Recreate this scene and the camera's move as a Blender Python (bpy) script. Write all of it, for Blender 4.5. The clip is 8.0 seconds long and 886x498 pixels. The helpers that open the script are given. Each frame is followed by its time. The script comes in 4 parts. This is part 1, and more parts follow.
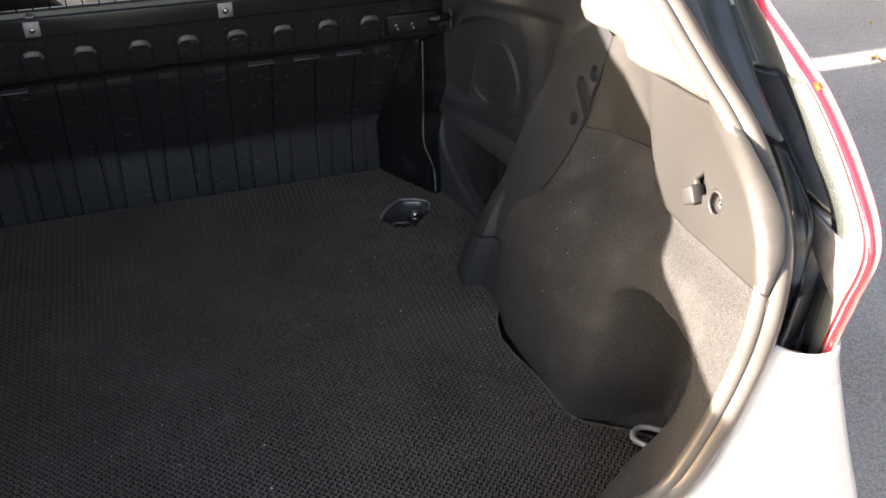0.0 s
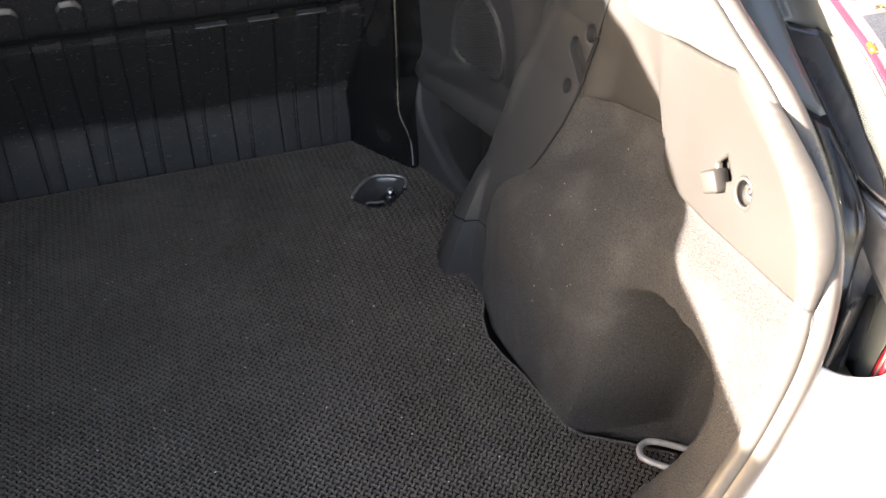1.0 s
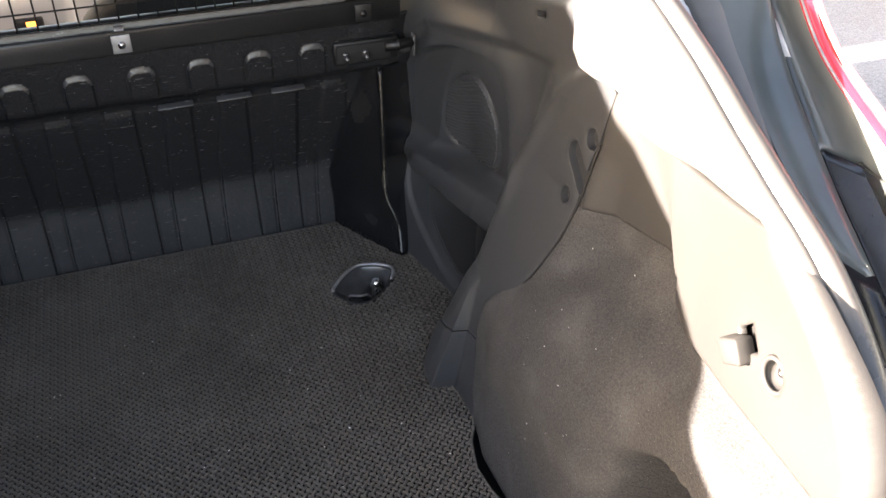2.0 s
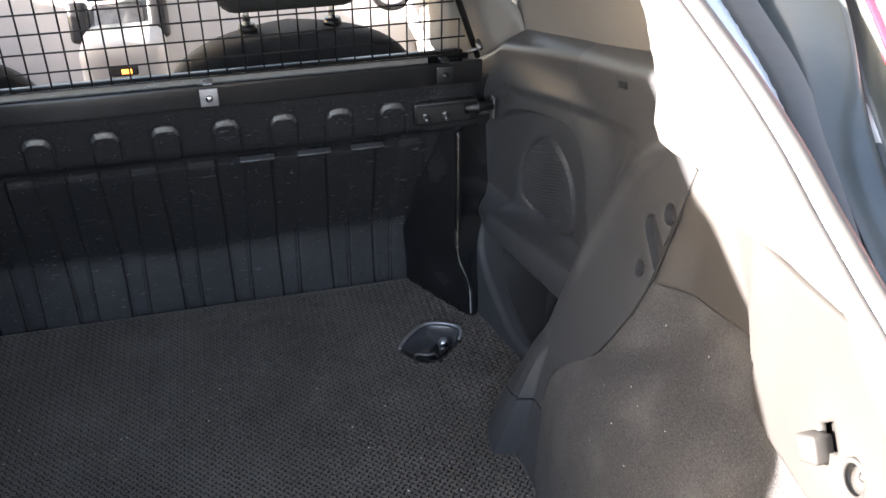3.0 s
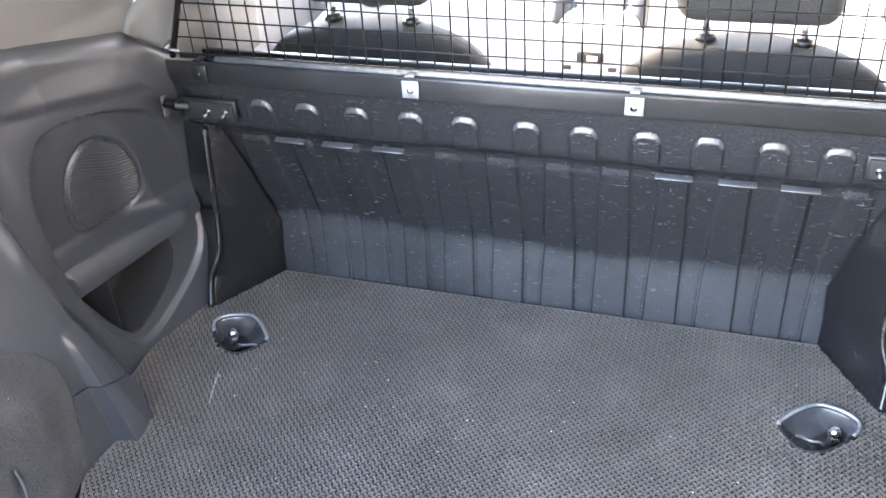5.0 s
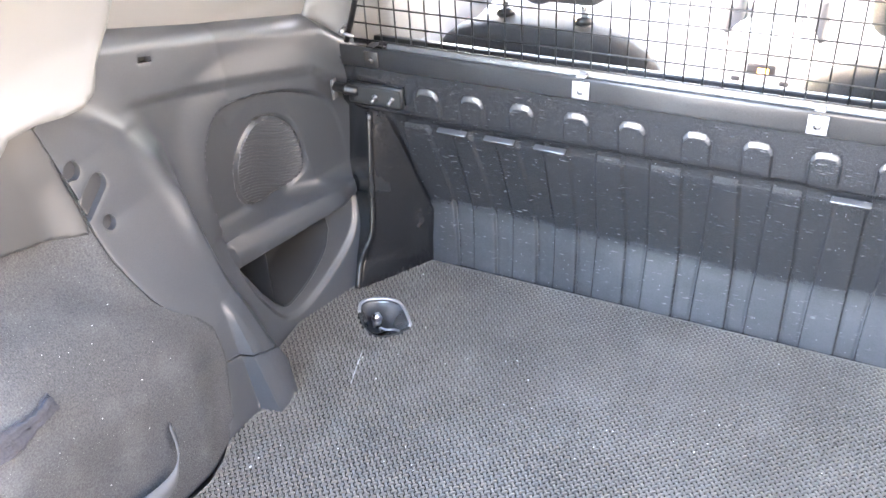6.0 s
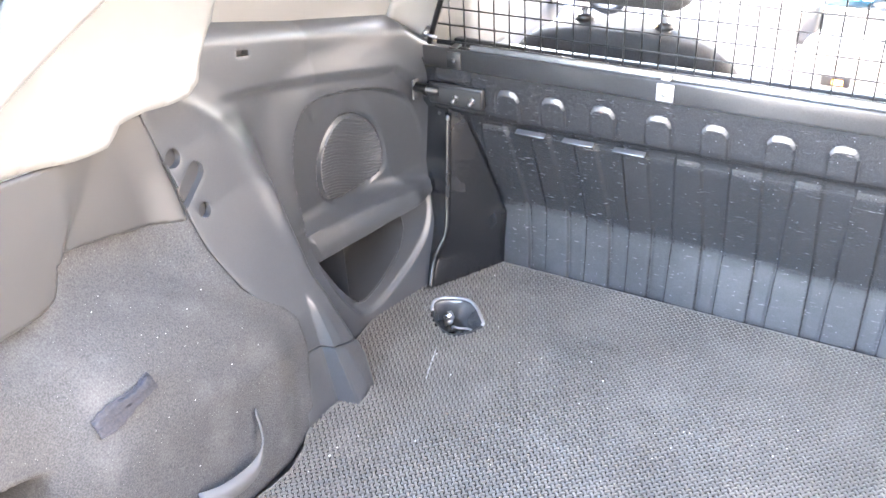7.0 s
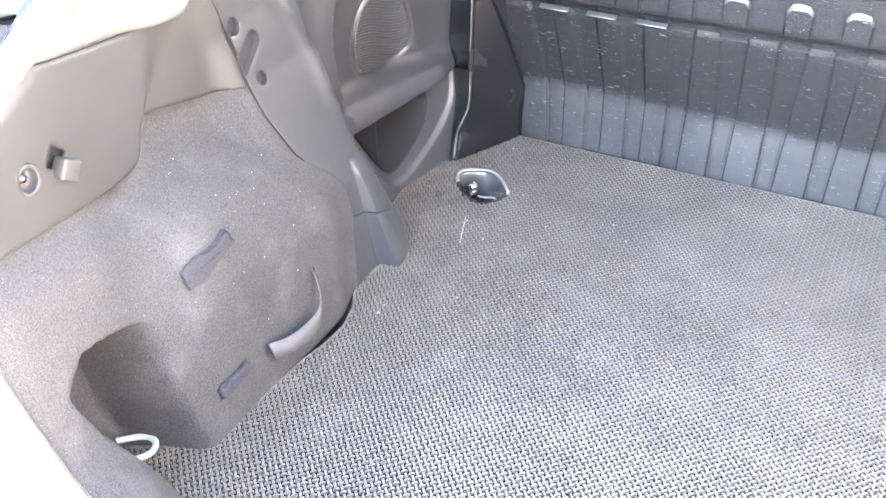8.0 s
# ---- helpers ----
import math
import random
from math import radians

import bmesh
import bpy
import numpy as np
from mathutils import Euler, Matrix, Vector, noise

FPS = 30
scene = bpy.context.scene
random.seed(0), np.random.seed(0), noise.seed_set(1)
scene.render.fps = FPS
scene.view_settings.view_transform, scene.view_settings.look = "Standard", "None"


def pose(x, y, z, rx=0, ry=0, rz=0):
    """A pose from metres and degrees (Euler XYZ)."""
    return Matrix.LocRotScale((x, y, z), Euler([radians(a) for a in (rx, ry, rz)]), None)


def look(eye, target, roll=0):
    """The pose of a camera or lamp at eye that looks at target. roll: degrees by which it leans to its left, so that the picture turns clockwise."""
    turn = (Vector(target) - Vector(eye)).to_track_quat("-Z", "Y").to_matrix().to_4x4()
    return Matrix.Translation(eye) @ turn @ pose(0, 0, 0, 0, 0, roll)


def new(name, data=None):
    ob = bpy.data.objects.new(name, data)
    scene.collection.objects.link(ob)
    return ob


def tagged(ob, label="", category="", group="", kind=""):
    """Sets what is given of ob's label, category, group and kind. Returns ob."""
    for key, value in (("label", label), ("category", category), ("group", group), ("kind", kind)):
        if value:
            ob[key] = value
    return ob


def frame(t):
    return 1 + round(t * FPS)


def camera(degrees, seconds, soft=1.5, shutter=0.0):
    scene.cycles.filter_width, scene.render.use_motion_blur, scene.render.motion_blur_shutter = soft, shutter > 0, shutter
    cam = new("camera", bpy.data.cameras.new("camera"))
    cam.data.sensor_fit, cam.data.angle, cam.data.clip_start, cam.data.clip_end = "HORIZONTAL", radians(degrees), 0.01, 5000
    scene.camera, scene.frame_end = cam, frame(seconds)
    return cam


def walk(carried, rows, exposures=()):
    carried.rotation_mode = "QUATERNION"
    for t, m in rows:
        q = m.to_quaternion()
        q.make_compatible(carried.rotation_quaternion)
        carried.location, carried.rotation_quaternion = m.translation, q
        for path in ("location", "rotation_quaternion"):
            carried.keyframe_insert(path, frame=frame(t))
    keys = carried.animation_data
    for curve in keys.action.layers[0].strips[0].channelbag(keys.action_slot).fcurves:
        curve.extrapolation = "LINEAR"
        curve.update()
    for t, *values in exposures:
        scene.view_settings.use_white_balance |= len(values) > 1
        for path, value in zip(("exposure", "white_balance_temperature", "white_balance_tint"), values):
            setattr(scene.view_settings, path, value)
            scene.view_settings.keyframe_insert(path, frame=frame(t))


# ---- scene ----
PATH = [
    (0, (-0.0172, -0.4420, 0.9605), (0.4104, 0.7197, 0.1133), 1.21),
    (0.5, (-0.0084, -0.4194, 0.9565), (0.4274, 0.7086, 0.0690), 1.10),
    (1, (0.0596, -0.2829, 0.8938), (0.4898, 0.8337, -0.0107), 0.70),
    (1.5, (0.1470, -0.1552, 0.8858), (0.5583, 0.9469, -0.0449), 0.13),
    (1.7, (0.1601, -0.1306, 0.8933), (0.5753, 0.9824, -0.0226), 0.26),
    (2.8, (0.1710, -0.1008, 0.9134), (0.5206, 1.1090, 0.0985), 0.28),
    (3, (0.1726, -0.0981, 0.9159), (0.4866, 1.1213, 0.1007), 0.15),
    (3.5, (0.2158, -0.1095, 0.9455), (0.3638, 1.1374, 0.1249), -1.14),
    (4, (0.2827, -0.0593, 0.9465), (0.2266, 1.1897, 0.1177), -2.53),
    (4.5, (0.3190, 0.0100, 0.9283), (0.0525, 1.2311, 0.0989), -3.39),
    (5, (0.2808, 0.0047, 0.9156), (-0.1431, 1.1867, 0.0951), -3.87),
    (6.3, (0.2277, -0.0155, 0.9163), (-0.4152, 1.0708, 0.1059), -3.52),
    (6.5, (0.2189, -0.0267, 0.9125), (-0.4412, 1.0542, 0.1088), -3.61),
    (7, (0.1945, -0.0605, 0.9037), (-0.4690, 1.0293, 0.1149), -3.26),
    (7.5, (0.1754, -0.1195, 0.9115), (-0.4712, 0.9582, 0.0926), -2.96),
    (8, (0.1305, -0.1989, 0.9097), (-0.4299, 0.8421, -0.0135), -2.40),
]
cam = camera(51.18, 8.0)
EXPOSURE = [(0.0, 3.6, 7700, 17), (0.5, 4.05, 7700, 17), (1.0, 4.3, 7800, 18), (1.7, 4.55, 7800, 19), (3.0, 4.6, 7000, 17), (3.6, 4.95, 6800, 17), (4.5, 6.4, 6750, 18), (5.0, 7.2, 6750, 18), (6.5, 8.2, 7000, 19), (7.3, 8.4, 7000, 19), (8.0, 8.45, 7200, 19)]
walk(cam, [(t, look(eye, target, roll)) for t, eye, target, roll in PATH], EXPOSURE)

# ---- daylight: low sun from the rear left of the car, open sky all round ----
SUN_AZIMUTH, SUN_ELEVATION = 270.3, 12.0   # degrees; azimuth clockwise from +y
world = bpy.data.worlds.new("world")
scene.world = world
world.use_nodes = True
wn = world.node_tree.nodes
sky = wn.new("ShaderNodeTexSky")
sky.sky_type, sky.sun_disc = "NISHITA", False
sky.sun_elevation, sky.sun_rotation = radians(SUN_ELEVATION), radians(SUN_AZIMUTH)
sky.air_density, sky.dust_density = 0.85, 1.8
wn["Background"].inputs["Strength"].default_value = 0.075
world.node_tree.links.new(sky.outputs["Color"], wn["Background"].inputs["Color"])
sun = new("sun", bpy.data.lights.new("sun", "SUN"))
sun.data.energy, sun.data.angle, sun.data.color = 3.6, radians(0.6), (1.0, 0.965, 0.915)
to_sun = Vector((math.sin(radians(SUN_AZIMUTH)) * math.cos(radians(SUN_ELEVATION)),
                 math.cos(radians(SUN_AZIMUTH)) * math.cos(radians(SUN_ELEVATION)), math.sin(radians(SUN_ELEVATION))))
sun.matrix_world = look(to_sun * 20, (0, 0, 0))


# ---- materials ----
def material(name, colour, rough=0.5, metal=0.0, vary=0.12, scale=6.0, grain=0.0, grain_scale=900.0, bump=0.0002,
             specks=0.0, speck_scale=260.0, speck_colour=(0.6, 0.58, 0.55), smudge=0.0, coat=0.0, random_tint=0.0, ior=1.5, scratch=0.0, lit_dust=0.0, ripple=0.0):
    """A surface with a broad tone change, a fine grain that also bends the light, optional specks of dirt and smudges,
    and an optional paling of upward faces that puts top light into the colour.
    """
    m = bpy.data.materials.new(name)
    m.use_nodes = True
    t = m.node_tree
    n, l = t.nodes, t.links
    p = n["Principled BSDF"]
    p.inputs["Roughness"].default_value, p.inputs["Metallic"].default_value = rough, metal
    p.inputs["Coat Weight"].default_value, p.inputs["Coat Roughness"].default_value = coat, 0.06
    p.inputs["IOR"].default_value = ior
    geo = n.new("ShaderNodeNewGeometry")
    pos = geo.outputs["Position"]

    def noise_of(sc, detail=4.0):
        k = n.new("ShaderNodeTexNoise")
        k.inputs["Scale"].default_value, k.inputs["Detail"].default_value = sc, detail
        l.new(pos, k.inputs["Vector"])
        return k.outputs["Fac"]

    def mapped(src, a, b, lo, hi):
        k = n.new("ShaderNodeMapRange")
        for key, v in zip(("From Min", "From Max", "To Min", "To Max"), (a, b, lo, hi)):
            k.inputs[key].default_value = v
        l.new(src, k.inputs["Value"])
        return k.outputs["Result"]

    def mix(fac, a, b, mode="MIX"):
        k = n.new("ShaderNodeMix")
        k.data_type, k.blend_type = "RGBA", mode
        for sock, v in ((k.inputs[0], fac), (k.inputs[6], a), (k.inputs[7], b)):
            if isinstance(v, (int, float)):
                sock.default_value = v
            elif isinstance(v, tuple):
                sock.default_value = (*v, 1)
            else:
                l.new(v, sock)
        return k.outputs[2]

    broad = noise_of(scale, 5.0)
    low, high = (tuple(max(0.0, c * f) for c in colour) for f in (1 - vary * 1.6, 1 + vary * 1.6))
    col = mix(mapped(broad, 0.3, 0.7, 0, 1), low, high)
    fine = noise_of(grain_scale, 2.0)
    if grain:
        col = mix(mapped(fine, 0.3, 0.7, 0, 1), col, mix(grain, col, (0.9, 0.88, 0.85)))
    if random_tint:
        info = n.new("ShaderNodeObjectInfo")
        col = mix(mapped(info.outputs["Random"], 0, 1, 0, random_tint), col, (0.5, 0.5, 0.5))
    if smudge:
        sm = noise_of(14.0, 6.0)
        col = mix(mapped(sm, 0.52, 0.75, 0, smudge), col, (0.32, 0.31, 0.30))
    if scratch:
        sc = n.new("ShaderNodeMapping")
        sc.inputs["Scale"].default_value = (60, 60, 330)
        l.new(pos, sc.inputs["Vector"])
        sn = n.new("ShaderNodeTexNoise")
        sn.inputs["Scale"].default_value, sn.inputs["Detail"].default_value = 1.0, 3.0
        l.new(sc.outputs["Vector"], sn.inputs["Vector"])
        worn = noise_of(5.0, 4.0)
        k = n.new("ShaderNodeMath")
        k.operation = "MULTIPLY"
        l.new(mapped(sn.outputs["Fac"], 0.66, 0.74, 0, scratch), k.inputs[0])
        l.new(mapped(worn, 0.3, 0.75, 0, 1), k.inputs[1])
        col = mix(k.outputs[0], col, (0.5, 0.5, 0.52))
    # top light put into the colour: upward faces paler, with some dirt in it
    if lit_dust:
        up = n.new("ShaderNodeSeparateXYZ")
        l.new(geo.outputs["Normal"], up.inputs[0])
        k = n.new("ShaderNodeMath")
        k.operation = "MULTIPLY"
        l.new(mapped(up.outputs["Z"], -0.05, 0.25, 0, lit_dust), k.inputs[0])
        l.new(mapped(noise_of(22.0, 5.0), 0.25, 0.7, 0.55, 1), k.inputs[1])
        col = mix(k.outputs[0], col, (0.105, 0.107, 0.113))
    if specks:
        v = n.new("ShaderNodeTexVoronoi")
        v.inputs["Scale"].default_value = speck_scale
        l.new(pos, v.inputs["Vector"])
        rnd = n.new("ShaderNodeSeparateColor")
        l.new(v.outputs["Color"], rnd.inputs["Color"])
        keep = mapped(rnd.outputs["Red"], 1 - specks, 1 - specks + 0.001, 0, 1)
        dot = mapped(v.outputs["Distance"], 0.12, 0.2, 1, 0)
        k = n.new("ShaderNodeMath")
        k.operation = "MULTIPLY"
        l.new(keep, k.inputs[0])
        l.new(dot, k.inputs[1])
        col = mix(k.outputs[0], col, speck_colour)
    l.new(col, p.inputs["Base Color"])
    if vary:
        l.new(mapped(broad, 0.3, 0.7, max(0.03, rough * 0.85), min(1, rough * 1.15)), p.inputs["Roughness"])
    if bump:
        b = n.new("ShaderNodeBump")
        b.inputs["Strength"].default_value, b.inputs["Distance"].default_value = 0.6, bump
        l.new(fine, b.inputs["Height"])
        l.new(b.outputs["Normal"], p.inputs["Normal"])
        if ripple:
            w = n.new("ShaderNodeBump")
            w.inputs["Strength"].default_value, w.inputs["Distance"].default_value = 1.0, ripple
            l.new(noise_of(130.0, 3.0), w.inputs["Height"])
            l.new(w.outputs["Normal"], b.inputs["Normal"])
    return m


RUBBER = material("mat_rubber", (0.082, 0.073, 0.064), 0.40, vary=0.1, scale=7, grain=0.02, ior=1.55, grain_scale=900, bump=0.0002, smudge=0.05, specks=0.006, speck_scale=170)
# mat rubber blackened: shade between the raised blocks put into the colour
RUBBER_GAP_SHADE = material("mat_base", (0.004, 0.004, 0.004), 0.75, vary=0.2, smudge=0.05, ior=1.2)
# upward faces of this plastic carry painted top light besides real dirt
LINER = material("liner_plastic", (0.0098, 0.0102, 0.0116), 0.27, vary=0.0, scale=4, grain=0.012, grain_scale=700, bump=0.0001, specks=0.05, speck_scale=260, speck_colour=(0.16, 0.165, 0.18), lit_dust=0.36, ior=1.58, ripple=0.0007, scratch=0.28)
RAIL = material("rail_plastic", (0.0135, 0.0138, 0.0148), 0.34, vary=0.06, scale=9, grain=0.02, grain_scale=700, bump=0.0001, smudge=0.05, ior=1.5)
GREY = material("grey_trim", (0.0258, 0.0278, 0.0312), 0.38, vary=0.08, scale=4, grain=0.02, grain_scale=1200, bump=0.00025)
BOLT = material("bolt_steel", (0.16, 0.16, 0.165), 0.35, metal=0.9, vary=0.2, scale=300, bump=0.0)
# grey trim darkened for shade in recesses; also the tailgate's inner trim
GREY_DARK = material("grey_trim_darkened", (0.0160, 0.0168, 0.0185), 0.45, vary=0.08, scale=5, grain_scale=1200, bump=0.0002)
# near-black: the pocket's shade put into colour; also the cups' black rim plastic
BIN = material("shaded_bin_black_rim", (0.009, 0.009, 0.0093), 0.75, vary=0.1, scale=6, bump=0.0001)
CARPET = material("boot_carpet", (0.0145, 0.0150, 0.0165), 0.95, vary=0.18, scale=9, grain=0.037, grain_scale=480, bump=0.0020, specks=0.05, speck_scale=430, speck_colour=(0.20, 0.198, 0.195), smudge=0.07)
BEIGE = material("pale_trim", (0.0325, 0.0320, 0.0315), 0.5, vary=0.05, scale=5, grain_scale=1200, bump=0.0002)
CREAM = material("cream_trim", (0.100, 0.0985, 0.0945), 0.55, vary=0.04, scale=3, grain_scale=800, bump=0.0002)
HEADLINER = material("headliner_cloth", (0.40, 0.39, 0.365), 0.9, vary=0.05, grain=0.03, grain_scale=600, bump=0.0005)
SEAL = material("rubber_seal", (0.085, 0.083, 0.080), 0.32, vary=0.08, scale=20, bump=0.0001)
PAINT = material("white_paint", (0.80, 0.80, 0.80), 0.25, vary=0.02, scale=3, bump=0.0, coat=0.6)
BLACK = material("black_steel", (0.007, 0.007, 0.0076), 0.42, vary=0.2, scale=30, bump=0.0001)
STEEL = material("bright_steel", (0.62, 0.62, 0.63), 0.28, metal=1.0, vary=0.1, scale=60, bump=0.0001)
SATIN = material("satin_plate", (0.30, 0.30, 0.31), 0.45, metal=0.6, vary=0.15, scale=60, bump=0.0001)
ZINC = material("zinc_wire", (0.42, 0.42, 0.42), 0.42, metal=0.35, vary=0.1, scale=90, bump=0.0001)
# near-black colour that stands for the shade inside gaps and hollows
VOID_SHADE = material("void_shade", (0.006, 0.006, 0.006), 0.8, vary=0.2)
VELCRO = material("hook_tape", (0.015, 0.016, 0.023), 0.95, vary=0.25, scale=60, grain=0.015, grain_scale=300, bump=0.001)
STRAP = material("grey_strap", (0.055, 0.055, 0.056), 0.7, vary=0.1, scale=30, grain_scale=600, bump=0.0003)
CLOTH = material("seat_cloth", (0.011, 0.0107, 0.0107), 0.95, vary=0.2, scale=12, grain=0.03, grain_scale=700, bump=0.0006)
CLOTH_PALE = material("seat_side_cloth", (0.30, 0.29, 0.28), 0.9, vary=0.1, scale=12, grain_scale=700, bump=0.0005)
DASH = material("dash_plastic", (0.45, 0.44, 0.43), 0.55, vary=0.06, scale=6, grain_scale=500, bump=0.0003)
DASH_DARK = material("dash_dark", (0.02, 0.02, 0.022), 0.4, vary=0.1)
PINK = material("lens_edge", (0.75, 0.30, 0.32), 0.15, vary=0.1, scale=40, bump=0.0, coat=0.6)
RED = material("red_lens", (0.50, 0.02, 0.035), 0.12, vary=0.06, scale=30, bump=0.0, coat=1.0)
ORANGE = material("amber_lens", (0.75, 0.06, 0.01), 0.12, vary=0.06, scale=30, bump=0.0, coat=1.0)
LAMP_SIDE = material("lamp_housing", (0.085, 0.097, 0.095), 0.2, vary=0.1, scale=12, bump=0.0, coat=0.5)
GUTTER = material("black_gutter", (0.014, 0.015, 0.018), 0.18, vary=0.2, scale=14, bump=0.0001, smudge=0.08)
ASPHALT = material("asphalt", (0.21, 0.205, 0.20), 0.85, vary=0.2, scale=0.9, grain=0.25, grain_scale=160, bump=0.004, specks=0.05, speck_scale=60, speck_colour=(0.45, 0.43, 0.40))
WALL_DARK = material("dark_wall", (0.035, 0.036, 0.037), 0.9, vary=0.12, scale=0.8, grain_scale=60, bump=0.003)
LINER_GLOSS = material("wing_plastic", (0.007, 0.0072, 0.008), 0.2, vary=0.0, scale=9, grain=0.0, grain_scale=300, bump=0.00005, smudge=0.03, specks=0.004, speck_scale=230, speck_colour=(0.14, 0.145, 0.16), ior=1.42, ripple=0.0005)
CUP = material("lashing_cup", (0.10, 0.101, 0.104), 0.22, metal=0.6, vary=0.15, scale=40, bump=0.0001)
LEAF = material("dry_leaf", (0.30, 0.20, 0.10), 0.7, vary=0.2)
SCREEN = material("display", (0.01, 0.02, 0.03), 0.1, vary=0.1, bump=0.0)


def glow(name, colour, strength):
    m = material(name, colour, 0.4, bump=0.0)
    p = m.node_tree.nodes["Principled BSDF"]
    p.inputs["Emission Color"].default_value, p.inputs["Emission Strength"].default_value = (*colour, 1), strength
    return m


def tinted_glass():
    m = bpy.data.materials.new("tinted_glass")
    m.use_nodes = True
    n, l = m.node_tree.nodes, m.node_tree.links
    clear, gloss, both = n.new("ShaderNodeBsdfTransparent"), n.new("ShaderNodeBsdfGlossy"), n.new("ShaderNodeMixShader")
    clear.inputs["Color"].default_value = (0.84, 0.86, 0.85, 1)
    gloss.inputs["Roughness"].default_value = 0.03
    both.inputs[0].default_value = 0.07
    l.new(clear.outputs[0], both.inputs[1])
    l.new(gloss.outputs[0], both.inputs[2])
    l.new(both.outputs[0], n["Material Output"].inputs["Surface"])
    return m


TINT = tinted_glass()
CYAN = glow("display_digits", (0.15, 0.65, 0.8), 1.0)
AMBER = glow("display_amber", (0.9, 0.30, 0.05), 0.25)


# ---- mesh helpers ----
def mesh_of(name, verts, faces, mat, smooth=True):
    me = bpy.data.meshes.new(name)
    me.from_pydata([tuple(map(float, v)) for v in verts], [], [tuple(map(int, f)) for f in faces])
    me.materials.append(mat)
    me.polygons.foreach_set("use_smooth", [smooth] * len(me.polygons))
    me.update()
    return me


def part(name, data, mat, parent=None, label="", smooth=True):
    """A mesh object from a bmesh, a mesh or (verts, faces), under a thing or a part."""
    if isinstance(data, tuple):
        me = mesh_of(name, data[0], data[1], mat, smooth)
    elif isinstance(data, bmesh.types.BMesh):
        me = bpy.data.meshes.new(name)
        data.to_mesh(me)
        data.free()
        me.materials.append(mat)
        me.polygons.foreach_set("use_smooth", [smooth] * len(me.polygons))
    else:
        me = data
    ob = new(name, me)
    if parent is not None:
        ob.parent = parent
        ob.matrix_parent_inverse = parent.matrix_world.inverted()
    if label:
        ob["label"] = label
    return ob


def thing(name, at, label, category, group="", kind=""):
    ob = new(name)
    ob.location = at
    ob.empty_display_size = 0.05
    bpy.context.view_layer.update()
    return tagged(ob, label, category, group, kind)


def sharp_edges(ob, degrees=35):
    bm = bmesh.new()
    bm.from_mesh(ob.data)
    for e in bm.edges:
        e.smooth = not (len(e.link_faces) == 2 and e.calc_face_angle(0) > radians(degrees))
    bm.to_mesh(ob.data)
    bm.free()
    return ob


def box(size, at=(0, 0, 0), turn=None, bevel=0.0, segments=2):
    bm = bmesh.new()
    bmesh.ops.create_cube(bm, size=1)
    bmesh.ops.scale(bm, vec=size, verts=bm.verts)
    if bevel:
        bmesh.ops.bevel(bm, geom=bm.edges[:], offset=bevel, segments=segments, affect="EDGES", profile=0.5)
    m = Matrix.Translation(at) @ (turn.to_4x4() if turn else Matrix.Identity(4))
    bmesh.ops.transform(bm, matrix=m, verts=bm.verts)
    return bm


def rod(a, b, r, sides=10, r2=None):
    bm = bmesh.new()
    a, b = Vector(a), Vector(b)
    d = b - a
    bmesh.ops.create_cone(bm, cap_ends=True, segments=sides, radius1=r, radius2=r if r2 is None else r2, depth=d.length)
    bmesh.ops.transform(bm, matrix=Matrix.Translation((a + b) / 2) @ d.to_track_quat("Z", "Y").to_matrix().to_4x4(), verts=bm.verts)
    return bm


def joined(*bms):
    out = bmesh.new()
    for b in bms:
        me = bpy.data.meshes.new("tmp")
        b.to_mesh(me)
        b.free()
        out.from_mesh(me)
        bpy.data.meshes.remove(me)
    return out


def curve_points(pts, n, closed=False):
    """Catmull-Rom through the points, n samples."""
    p = np.array(pts, float)
    k = len(p)
    out = []
    spans = k if closed else k - 1
    for u in np.linspace(0, spans, n, endpoint=not closed):
        i = min(int(u), spans - 1)
        f = u - i
        if closed:
            a, b, c, d = (p[(i + j) % k] for j in (-1, 0, 1, 2))
        else:
            b, c = p[i], p[i + 1]
            a = p[i - 1] if i else 2 * b - c
            d = p[i + 2] if i + 2 < k else 2 * c - b
        out.append(0.5 * (2 * b + (c - a) * f + (2 * a - 5 * b + 4 * c - d) * f * f + (3 * b - a - 3 * c + d) * f ** 3))
    return np.array(out)


def tube(pts, r, sides=10, closed=False, squash=1.0):
    """A round bar along a row of points: (verts, faces)."""
    p = np.array(pts, float)
    n = len(p)
    t = np.roll(p, -1, 0) - np.roll(p, 1, 0) if closed else np.gradient(p, axis=0)
    t /= np.linalg.norm(t, axis=1)[:, None]
    up = np.array([0.0, 0, 1]) if abs(t[0][2]) < 0.9 else np.array([1.0, 0, 0])
    verts, faces = [], []
    for i in range(n):
        a = np.cross(t[i], up)
        a /= np.linalg.norm(a)
        up = np.cross(a, t[i])
        for k in range(sides):
            w = 2 * math.pi * k / sides
            verts.append(p[i] + r * (math.cos(w) * a + squash * math.sin(w) * up))
    for i in range(n if closed else n - 1):
        for k in range(sides):
            a, b = i * sides + k, i * sides + (k + 1) % sides
            c, d = ((i + 1) % n) * sides + (k + 1) % sides, ((i + 1) % n) * sides + k
            faces.append((a, b, c, d))
    if not closed:
        faces.append(tuple(range(sides))[::-1])
        faces.append(tuple((n - 1) * sides + k for k in range(sides)))
    return verts, faces


def loft(rows):
    """A skin over rows of equally many points."""
    n = len(rows[0])
    verts = [v for r in rows for v in r]
    faces = [(i * n + j, i * n + j + 1, (i + 1) * n + j + 1, (i + 1) * n + j) for i in range(len(rows) - 1) for j in range(n - 1)]
    return verts, faces


